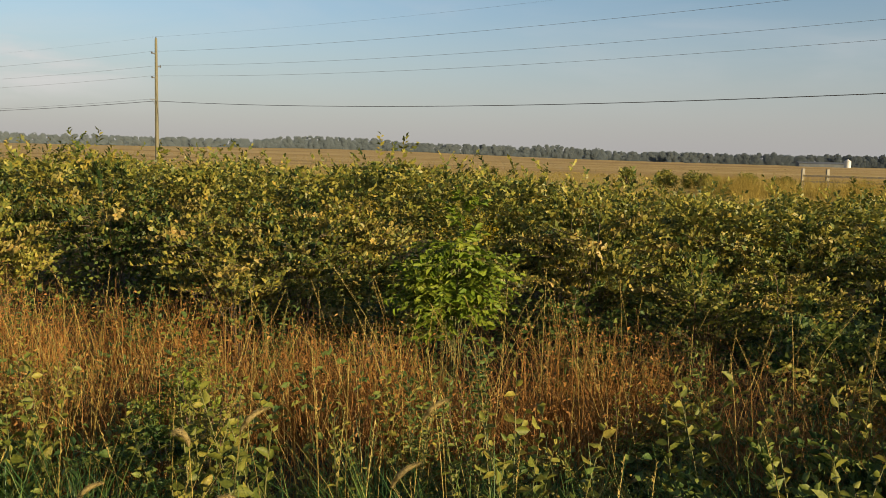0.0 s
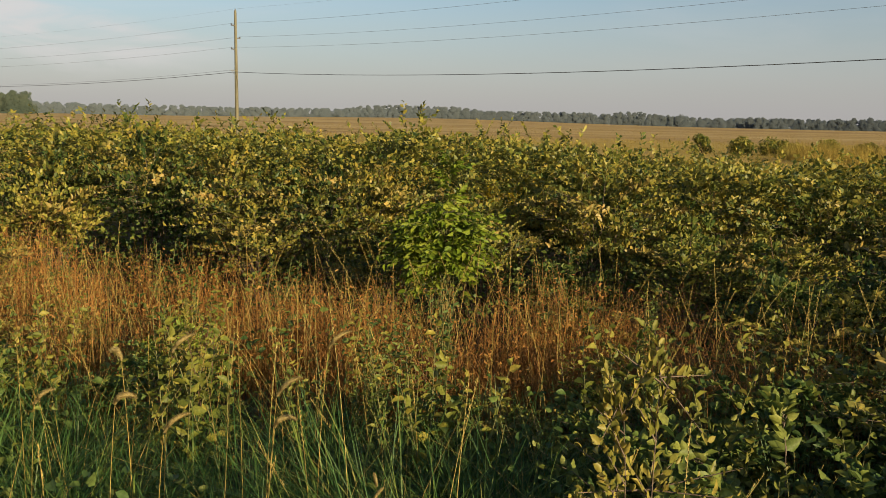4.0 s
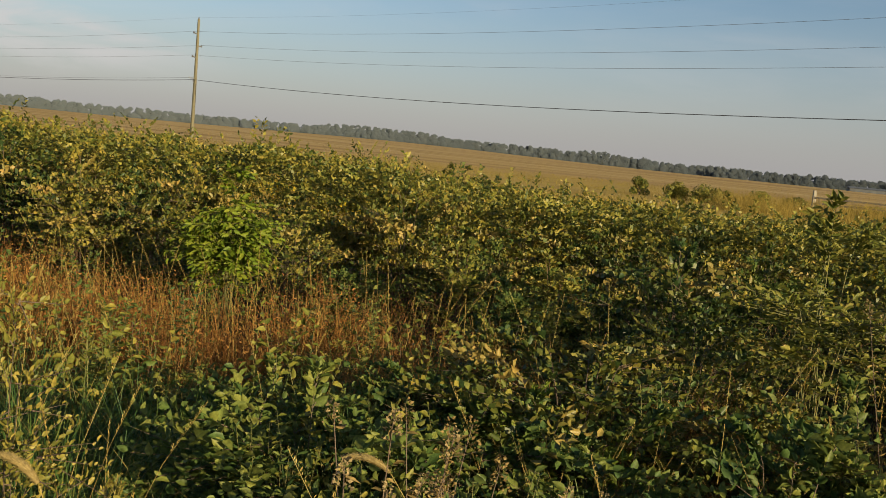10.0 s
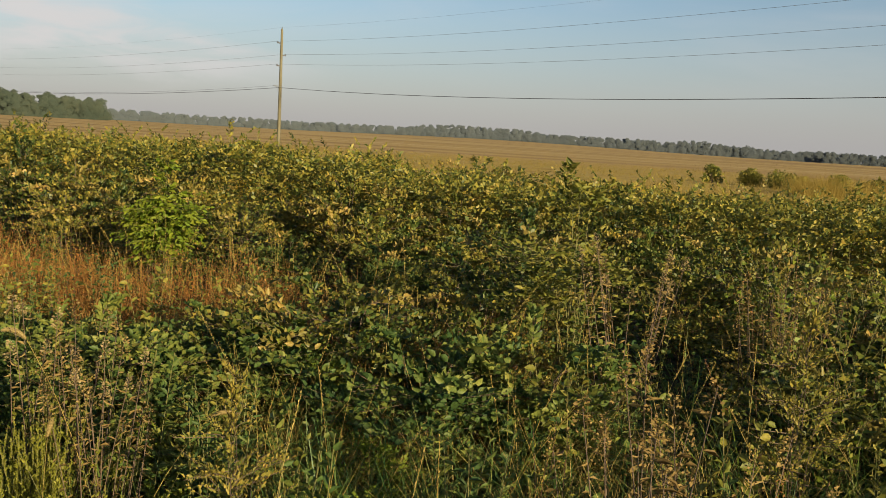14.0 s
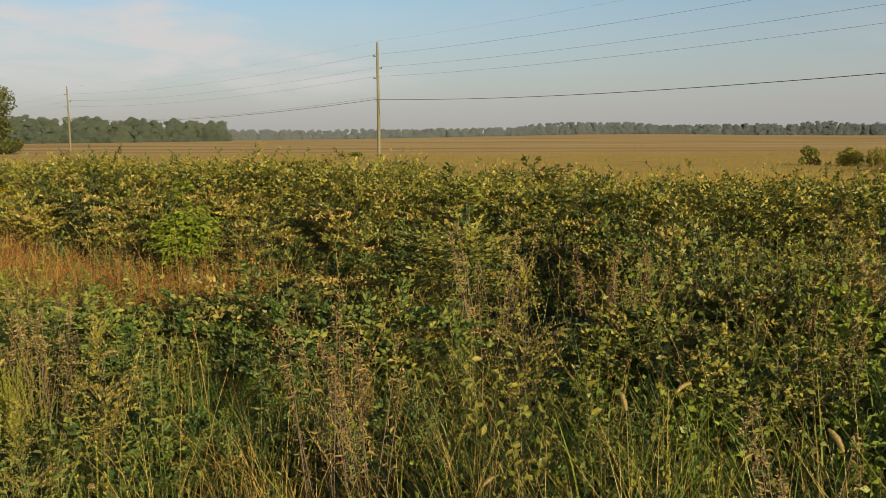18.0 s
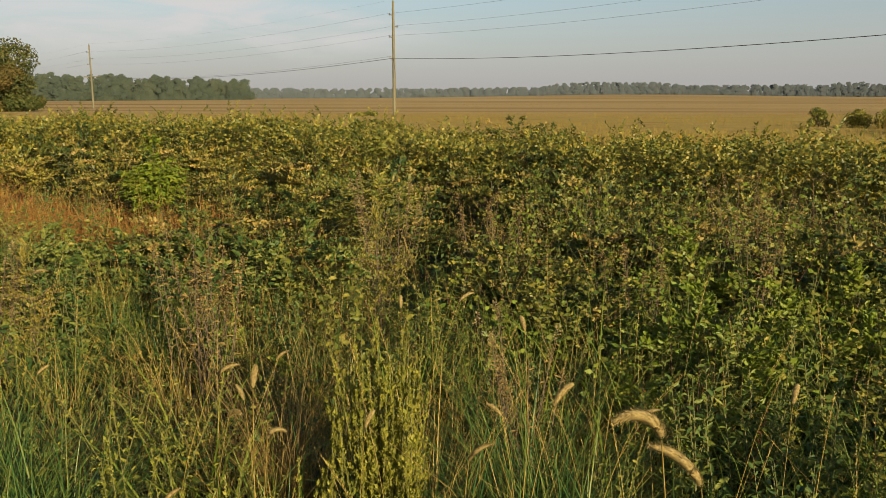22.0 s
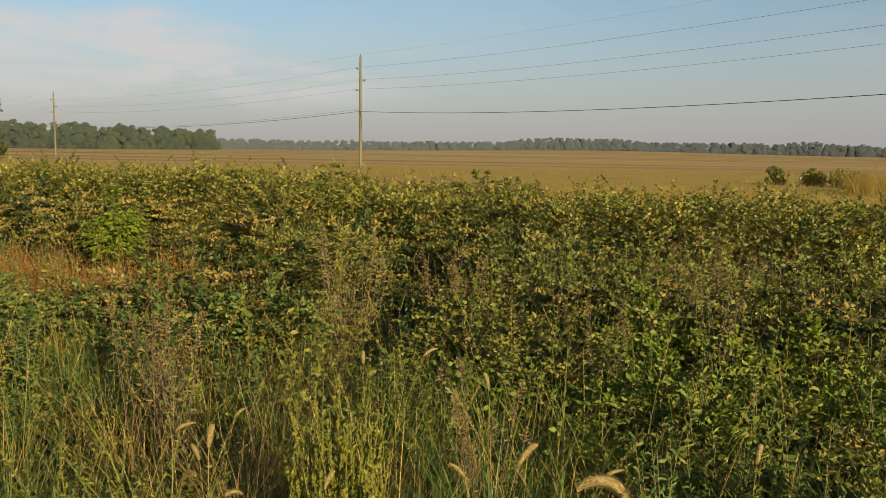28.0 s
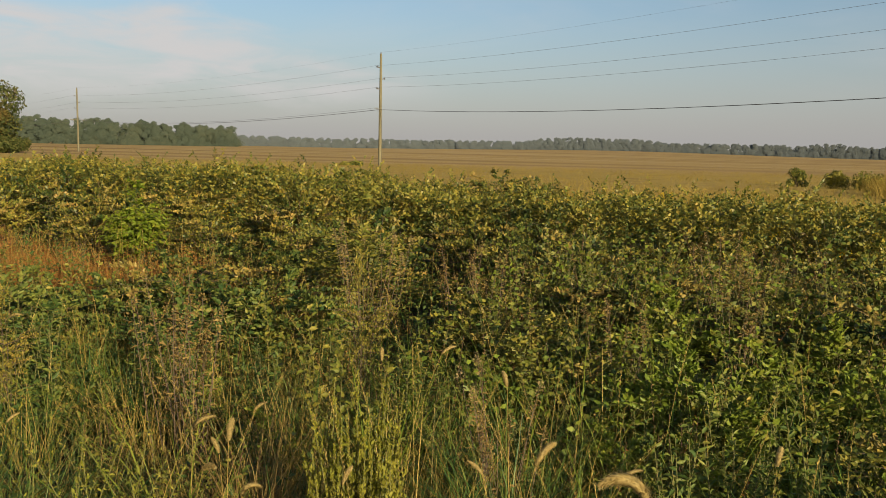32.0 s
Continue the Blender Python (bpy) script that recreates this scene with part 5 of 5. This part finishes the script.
def tussocks(centres, per, h, spread, lean, width, seed, hs=None):
    g = np.random.default_rng(seed)
    k = np.repeat(np.arange(len(centres)), per)
    n = len(k)
    P = np.zeros((n, 3))
    a = g.uniform(0, 2 * np.pi, n)
    r = spread * np.sqrt(g.uniform(0, 1, n))
    P[:, 0], P[:, 1] = centres[k, 0] + r * np.cos(a), centres[k, 1] + r * np.sin(a)
    P[:, 2] = -0.03
    sc = np.ones(n) if hs is None else hs[k]
    H = h * g.uniform(0.45, 1.1, n) * sc
    return blades(P, H, a + g.normal(0, 0.5, n), lean * g.uniform(0.3, 1.5, n), width * g.uniform(0.6, 1.3, n))


def strip(n, x0, x1, v0, v1, seed):
    g = np.random.default_rng(seed)
    x = g.uniform(x0, x1, n)
    y = walk_line(x) + g.uniform(v0, v1, n)
    low = ~sun_gap(x, y)
    return np.stack([x, y], -1)[low], g


c, g = strip(250, -5, 8.5, 1.25, 4.4, 201)
keep = ~((c[:, 0] < 0.0) & (c[:, 1] > 3.5)) & ((c[:, 0] < 1.8) | (g.random(len(c)) < 0.42))
c = c[keep]
hs = np.clip(0.55 + 0.28 * (c[:, 1] - walk_line(c[:, 0])), 0.6, 1.25)
stuff("verge_grass", "long green grass tussocks along the weedy verge", tussocks(c, 80, 0.5, 0.13, 0.75, 0.0070, 202, hs), M_grass)
c = np.array([(-0.86, 3.1), (-0.7, 2.95), (-1.05, 3.2), (-2.3, 3.0), (-2.6, 3.2), (-0.5, 2.7), (3.6, 1.9), (4.1, 2.3), (4.5, 2.0), (5.0, 2.6), (3.2, 2.1), (4.1, 3.3), (4.4, 3.6), (3.8, 3.7), (4.05, 2.9), (4.6, 3.1), (5.5, 2.1), (2.5, 0.35), (2.75, 0.25), (2.95, 0.1), (2.6, 0.6), (3.2, 0.0), (2.3, 0.55), (3.0, 0.4), (4.59, 1.15), (4.66, 1.05), (4.5, 1.0), (4.8, 0.6), (5.1, 0.4), (2.2, 2.0), (1.9, 2.1), (5.9, 1.5), (6.3, 1.3), (5.9, 3.2), (6.6, 3.0)])
stuff("verge_grass", "dense bright green grass clumps among the weeds", tussocks(c, 150, 0.72, 0.16, 0.85, 0.0075, 203), M_grass)
g = np.random.default_rng(211)
c = np.stack([g.uniform(-4.2, 0.2, 45), g.uniform(2.3, 4.2, 45)], -1)
stuff("verge_grass", "mid-height green grass before the rust patch", tussocks(c, 110, 0.46, 0.2, 1.0, 0.006, 212), M_grass)
g = np.random.default_rng(220)
c = np.stack([g.uniform(-2.9, -0.1, 36), g.uniform(2.3, 3.5, 36)], -1)
stuff("verge_grass", "leaning green grass before the rust patch", tussocks(c, 70, 0.66, 0.14, 1.15, 0.0062, 221, g.uniform(0.7, 1.1, 36)), M_grass)
c2 = np.stack([g.uniform(-3.4, 0.1, 40), g.uniform(3.2, 4.2, 40)], -1)
stuff("verge_grass", "upright dark green grass before the rust patch", tussocks(c2, 90, 0.52, 0.14, 0.7, 0.0068, 228, g.uniform(0.75, 1.15, 40)), M_grass)
stuff("dry_grass", "leaning bleached grass before the rust patch", tussocks(c[::4] + 0.15, 20, 0.7, 0.16, 0.9, 0.0042, 222), M_straw)
c = np.array([(3.75, 1.9), (1.1, 2.9), (1.3, 2.8), (1.5, 2.7), (1.25, 2.6), (2.3, 2.6), (2.6, 2.2), (2.9, 2.0), (3.3, 1.6), (2.0, 2.9), (3.1, 2.4), (3.55, 1.1), (1.6, 2.2), (3.8, 1.35), (4.5, 1.5), (2.4, 1.6)])
stuff("dry_grass", "golden dry grass clumps standing in green grass", tussocks(c, 80, 0.72, 0.18, 0.62, 0.0040, 225), M_straw)
c = np.array([(3.55, 0.97), (3.50, 1.02), (3.60, 1.0)])
stuff("dry_grass", "fanned tuft of dead tawny grass in green grass", tussocks(c, 95, 0.80, 0.07, 0.62, 0.0042, 235), M_dry)
g = np.random.default_rng(233)
c = np.stack([g.uniform(2.2, 5.2, 46), g.uniform(0.6, 2.2, 46)], -1)
stuff("dry_grass", "bright straw blades standing in the sun", tussocks(c, 26, 0.72, 0.09, 0.6, 0.0054, 234, g.uniform(0.7, 1.1, 46)), M_straw)
c, g = strip(340, 1.2, 8.5, 1.5, 5.2, 216)
hs = np.clip(0.72 + 0.12 * (c[:, 1] - walk_line(c[:, 0])), 0.7, 1.15) * g.uniform(0.7, 1.15, len(c))
stuff("verge_grass", "fine tall yellow-green grass among the weeds", tussocks(c[::4], 48, 0.62, 0.15, 0.85, 0.0084, 217, hs[::4]), M_grass)
c = np.array([(3.3, 0.85), (3.5, 0.5), (3.8, 0.6), (3.45, 2.1), (3.7, 2.3), (3.9, 2.0), (4.3, 2.4), (4.6, 2.2), (5.2, 1.9), (5.6, 1.75), (6.1, 1.5), (5.8, 2.3), (6.3, 2.0), (5.0, 1.7), (4.2, 1.7), (6.6, 2.5), (3.3, 2.9), (4.9, 2.9), (4.75, 1.35), (5.3, 1.35), (5.5, 1.1), (5.85, 0.95), (6.15, 1.15), (4.05, 2.6), (5.4, 2.5), (3.6, 2.6), (6.0, 2.9), (3.85, 1.5), (4.4, 1.75)])
stuff("verge_grass", "lush green grass blades in the sun among the weeds", tussocks(c, 44, 0.78, 0.14, 0.95, 0.0105, 232), M_lush)


def sprigs(n, x0, x1, y0, y1, tall, per, leaf, thin, mats, label, seed, stemmat):
    """Single young or withered shoots standing between the shrubs: thin stems set with small leaves."""
    g = np.random.default_rng(seed)
    x, y = g.uniform(x0, x1, n), g.uniform(y0, y1, n)
    keep = ~sun_gap(x, y)
    x, y = x[keep], y[keep]
    n = len(x)
    top = tall * (0.46 + 0.17 * np.clip(y - 1.7, 0, 3)) * g.uniform(0.65, 1.12, n)
    az, lean = g.uniform(0, 6.28, n), g.uniform(0.05, 0.45, n)
    A = np.stack([np.cos(az), np.sin(az), 0 * az], -1)
    t = np.linspace(0, 1, 4)[None, :, None]
    B = np.stack([x, y, 0 * x], -1)
    C = B[:, None] + top[:, None, None] * (A[:, None] * lean[:, None, None] * t**2 + t * np.array([0, 0, 1.0]))
    tagged(quads("sprig_stems", *tubes(C, np.linspace(0.0022, 0.0010, 4)[None].repeat(n, 0)), stemmat), "thin stems of shoots among the shrubs", "plants", kind="stuff")
    j = np.repeat(np.arange(n), per)
    u = np.tile(np.linspace(0.42, 1.0, per), n)[:, None]
    Q = B[j] + top[j][:, None] * (A[j] * lean[j][:, None] * u**2 + u * np.array([0, 0, 1.0]))
    ph = np.tile(np.arange(per) * 2.4, n) + az[j]
    D = unit(np.stack([np.cos(ph), np.sin(ph), g.uniform(-0.1, 1.0, len(j))], -1))
    N = unit(np.array([0, 0, 0.5]) + 0.6 * g.normal(size=(n, 3))[j] + 0.5 * g.normal(size=D.shape))
    L = leaf * g.uniform(0.65, 1.3, len(j)) * (1.15 - 0.45 * u[:, 0])
    for i, mat_ in enumerate(mats):
        few = j % len(mats) == i
        tagged(quads("sprig_leaves", *small_leaves(Q[few], D[few], N[few], L[few], L[few] * thin, 0.2, 0.15), mat_), label, "plants", kind="stuff")


sprigs(950, 3.5, 8.2, 1.7, 5.4, 1.04, 12, 0.054, 0.56, (M_lush, M_yellow, M_lush, M_green), "small sunlit yellow-green leaves of young shoots", 230, M_gstem)
sprigs(130, 3.2, 8.2, 1.3, 6.0, 1.12, 26, 0.019, 0.42, (M_dry, M_rust), "withered red-brown leaves on dead shoots", 231, M_rstem)
c, g = strip(64, 1.2, 8.5, 1.5, 4.0, 218)
stuff("dry_grass", "fine bleached straw tufts among green grass", tussocks(c, 34, 0.66, 0.12, 0.75, 0.0046, 219, g.uniform(0.75, 1.15, len(c))), M_straw)
# small leaves of the low ground cover
c, g = strip(17000, -6, 9, 1.1, 4.8, 214)
P = np.stack([c[:, 0], c[:, 1], 0.04 + (0.20 + 0.16 * np.sin(3.1 * c[:, 0]) * np.sin(2.7 * c[:, 1] + 1)) * g.uniform(0.1, 1.5, len(c))], -1)
D = unit(g.normal(size=P.shape) * [1, 1, 0.5])
L = g.uniform(0.026, 0.058, len(c))
VF = leaves(P, D, unit(g.normal(size=P.shape) + [0, 0, 0.8]), L, L * 0.55)
tagged(quads("ground_cover", *VF, M_green), "low leafy ground cover between the grass stems", "plants", kind="stuff")
g = np.random.default_rng(215)
n = 70000
P = np.stack([g.uniform(-9.5, 11, n), g.uniform(3.6, 9.2, n), g.uniform(0.03, 0.62, n) * g.uniform(0.2, 1, n)], -1)
P = P[(P[:, 1] > 6.1 + 0.45 * np.maximum(0, -P[:, 0] - 1.5)) | (P[:, 0] > 0.6)]
D = unit(g.normal(size=P.shape) * [1, 1, 0.5])
L = g.uniform(0.03, 0.055, len(P))
tagged(quads("ground_cover", *small_leaves(P, D, unit(g.normal(size=P.shape) + [0, 0, 0.8]), L, L * 0.55), M_green), "shaded leafy undergrowth below the shrubs", "plants", kind="stuff")
n = 44000
P = np.stack([g.uniform(-22, 14, n), g.uniform(7.6, 13.4, n), g.uniform(0.05, 0.85, n)], -1)
D = unit(g.normal(size=P.shape) * [1, 1, 0.6])
L = g.uniform(0.045, 0.07, n)
tagged(quads("ground_cover", *small_leaves(P, D, unit(g.normal(size=P.shape) + [0, 0, 0.5]), L, L * 0.6), M_green), "dark leafy undergrowth inside the thicket", "plants", kind="stuff")
# short grass behind and under the path
g = np.random.default_rng(204)
x = g.uniform(-6, 10, 15000)
P = np.stack([x, walk_line(x) + g.uniform(-3.0, 1.5, len(x)), 0 * x - 0.02], -1)
stuff("verge_grass", "short mown grass of the roadside", blades(P, g.uniform(0.08, 0.2, len(x)), g.uniform(0, 6.28, len(x)), g.uniform(0.2, 0.9, len(x)), 0.005, 3), M_grass)

# rust-coloured dry grass in front of the hedge, with curled dead leaves in it
g = np.random.default_rng(205)
n = 26000
x = g.uniform(-7.5, 0.6, n)
yy = 4.35 + g.uniform(0, 1, n) * (1.5 + 0.42 * np.maximum(0, -x - 1.5))
keep = (x + 0.25 * np.sin(yy * 5) < 0.4) & (np.sin(x * 3.1 + 1) * np.sin(yy * 3.7) + 0.5 * np.sin(x * 7.3) * np.sin(yy * 6.1) > -0.30 * g.uniform(0.3, 1.7, n))
x, yy = x[keep], yy[keep]
P = np.stack([x, yy, 0 * x - 0.02], -1)
H = g.uniform(0.28, 0.80, len(x)) * (0.78 + 0.14 * np.sin(x * 2.3) * np.sin(yy * 3.1) + 0.06 * (yy - 4))
pale_blade = g.random(len(x)) < 0.2 + 0.15 * np.sin(x * 1.7) * np.sin(yy * 2.9)
for few, label_, mat_ in ((~pale_blade, "rust-brown dry grass patch before the hedge", M_rust), (pale_blade, "bleached stems among the rust-brown grass", M_straw)):
    stuff("dry_grass", label_, blades(P[few], H[few], g.uniform(0, 6.28, few.sum()), g.uniform(0.08, 0.9, few.sum()), 0.0045), mat_)
pick = g.integers(0, len(x), 16000)
P = P[pick] + np.stack([g.normal(0, 0.03, 16000), g.normal(0, 0.03, 16000), H[pick] * g.uniform(0.2, 0.95, 16000)], -1)
D = unit(g.normal(size=P.shape) * [1, 1, 0.8])
L = g.uniform(0.010, 0.028, len(P))
tagged(quads("dead_leaves", *leaves(P, D, unit(g.normal(size=P.shape)), L, L * 0.4, 0.5, 0.5), M_rust), "curled rust-brown dead leaves caught in dry grass", "plants", kind="stuff")
# bleached dead grass under the shrubs further on
n = 4000
x = g.uniform(0.2, 8, n)
P = np.stack([x, g.uniform(2.4, 4.8, n), 0 * x - 0.02], -1)
stuff("dry_grass", "bleached dead grass under the shrubs", blades(P, g.uniform(0.2, 0.6, n), g.uniform(0, 6.28, n), g.uniform(0.2, 1.1, n), 0.004), M_straw)

n = 5200
x = g.uniform(0.1, 2.2, n)
P = np.stack([x, g.uniform(3.7, 5.3, n) - 0.25 * x, 0 * x - 0.02], -1)
stuff("dry_grass", "rust-brown dry grass thinning out under shrubs", blades(P, g.uniform(0.3, 0.75, n), g.uniform(0, 6.28, n), g.uniform(0.2, 1.3, n), 0.0036), M_rust)

# tall straw stalks with small seed heads
def stalks(P, H, seed):
    g = np.random.default_rng(seed)
    n = len(P)
    az, lean = g.uniform(0, 6.28, n), g.uniform(0.03, 0.42, n)
    t = np.linspace(0, 1, 5)[None, :, None]
    A = np.stack([np.cos(az), np.sin(az), 0 * az], -1)[:, None]
    C = P[:, None] + H[:, None, None] * (lean[:, None, None] * t**2 * A + t * np.array([0, 0, 1.0]))
    stem = tubes(C, np.linspace(0.0018, 0.0008, 5)[None].repeat(n, 0))
    per = 30
    k = np.repeat(np.arange(n), per)
    s = np.tile(np.linspace(0.80, 1.0, per), n)[:, None]
    Q = P[k] + H[k][:, None] * (lean[k][:, None] * s**2 * A[k, 0] + s * np.array([0, 0, 1.0]))
    ph = g.uniform(0, 6.28, len(k))
    D = unit(np.stack([np.cos(ph) * 0.5, np.sin(ph) * 0.5, np.ones(len(k))], -1))
    L = g.uniform(0.006, 0.012, len(k))
    return join(stem, leaves(Q, D, unit(g.normal(size=Q.shape)), L, L * 0.3, 0.2, 0.1))


c, g = strip(230, -5, 8, 1.3, 4.6, 206)
P = np.stack([c[:, 0], c[:, 1], 0 * c[:, 0]], -1)
stuff("straw_stalks", "thin straw-coloured seed stalks above the grass", stalks(P, g.uniform(0.55, 1.0, len(c)), 207), M_straw)
g = np.random.default_rng(208)
P = np.stack([g.uniform(-6, 9, 500), g.uniform(3.4, 6.0, 500), np.zeros(500)], -1)
stuff("straw_stalks", "bleached dry stalks in front of the hedge", stalks(P, g.uniform(0.45, 0.85, 500), 209), M_straw)

# fine leaning straw over the verge
c, g = strip(1000, -5, 8, 1.25, 3.6, 213)
P = np.stack([c[:, 0], c[:, 1], 0 * c[:, 0] - 0.02], -1)
stuff("straw_stalks", "fine leaning bleached grass over the verge", blades(P, g.uniform(0.35, 0.8, len(c)), g.uniform(0, 6.28, len(c)), g.uniform(0.4, 1.3, len(c)), 0.0044), M_straw)

# taller grass round the field fence
g = np.random.default_rng(223)
c = np.stack([g.uniform(11, 29, 330), g.uniform(37, 46, 330)], -1)
stuff("meadow_grass", "tall golden grass along the field fence", tussocks(c, 34, 1.12, 0.5, 0.6, 0.014, 224), M_tan)

# golden grass tufts at the back edge of the shrubs
g = np.random.default_rng(226)
a, r = np.radians(g.uniform(-30, 44, 700)), g.uniform(14.2, 30, 700)
c = np.stack([1 + r * np.sin(a), r * np.cos(a)], -1)
stuff("meadow_grass", "tufts of pale golden grass behind the shrubs", tussocks(c, 40, 0.92, 0.22, 0.6, 0.0062, 227, g.uniform(0.7, 1.15, 700) * (0.72 + 0.34 * np.clip((c[:, 0] - 1) / 6, 0, 1))), M_tan)

g = np.random.default_rng(236)
c = np.stack([g.uniform(4.5, 17, 240), g.uniform(12.6, 17.5, 240)], -1)
stuff("meadow_grass", "tall bright golden grass along the back of the shrubs", tussocks(c, 34, 1.08, 0.2, 0.6, 0.0068, 237, g.uniform(0.75, 1.1, 240)), M_tan)

# tall tan meadow grass between the shrubs and the crop
g = np.random.default_rng(210)
n = 105000
r = 15.0 + 74 * g.uniform(0, 1, n) ** 1.25
a = np.radians(g.uniform(-60, 42, n))
P = np.stack([1 + r * np.sin(a), r * np.cos(a), np.full(n, -0.03)], -1)
patchy = 0.78 + 0.25 * np.sin(P[:, 0] * 0.35 + 1) * np.sin(P[:, 1] * 0.22) + 0.1 * np.sin(P[:, 0] * 1.3)
H = g.uniform(0.22, 0.55, n) * patchy * (1 - 0.45 * np.clip((r - 26) / 20, 0, 1)) * (1 + 0.55 * np.clip((P[:, 0] - 0.5) / 8, 0, 1) * np.clip((34 - r) / 10, 0, 1))
stuff("meadow_grass", "tall tawny meadow grass beyond the shrubs", blades(P, H, g.uniform(0, 6.28, n), g.uniform(0.3, 1.5, n), 0.0030 + 0.00030 * r, 3, 0.2), M_tan)
# stubbly growth at the near edge of the crop
n = 42000
r = 84 + 190 * g.uniform(0, 1, n) ** 1.5
a = np.radians(g.uniform(-60, 42, n))
P = np.stack([r * np.sin(a), r * np.cos(a), np.full(n, -0.05)], -1)
P[:, 2] += swell(P[:, 0], P[:, 1])
stuff("crop", "ripe tawny crop standing at the field's near edge", blades(P, g.uniform(0.12, 0.28, n), g.uniform(0, 6.28, n), g.uniform(0.4, 1.6, n), 0.00028 * r, 3, 0.3), M_crop)
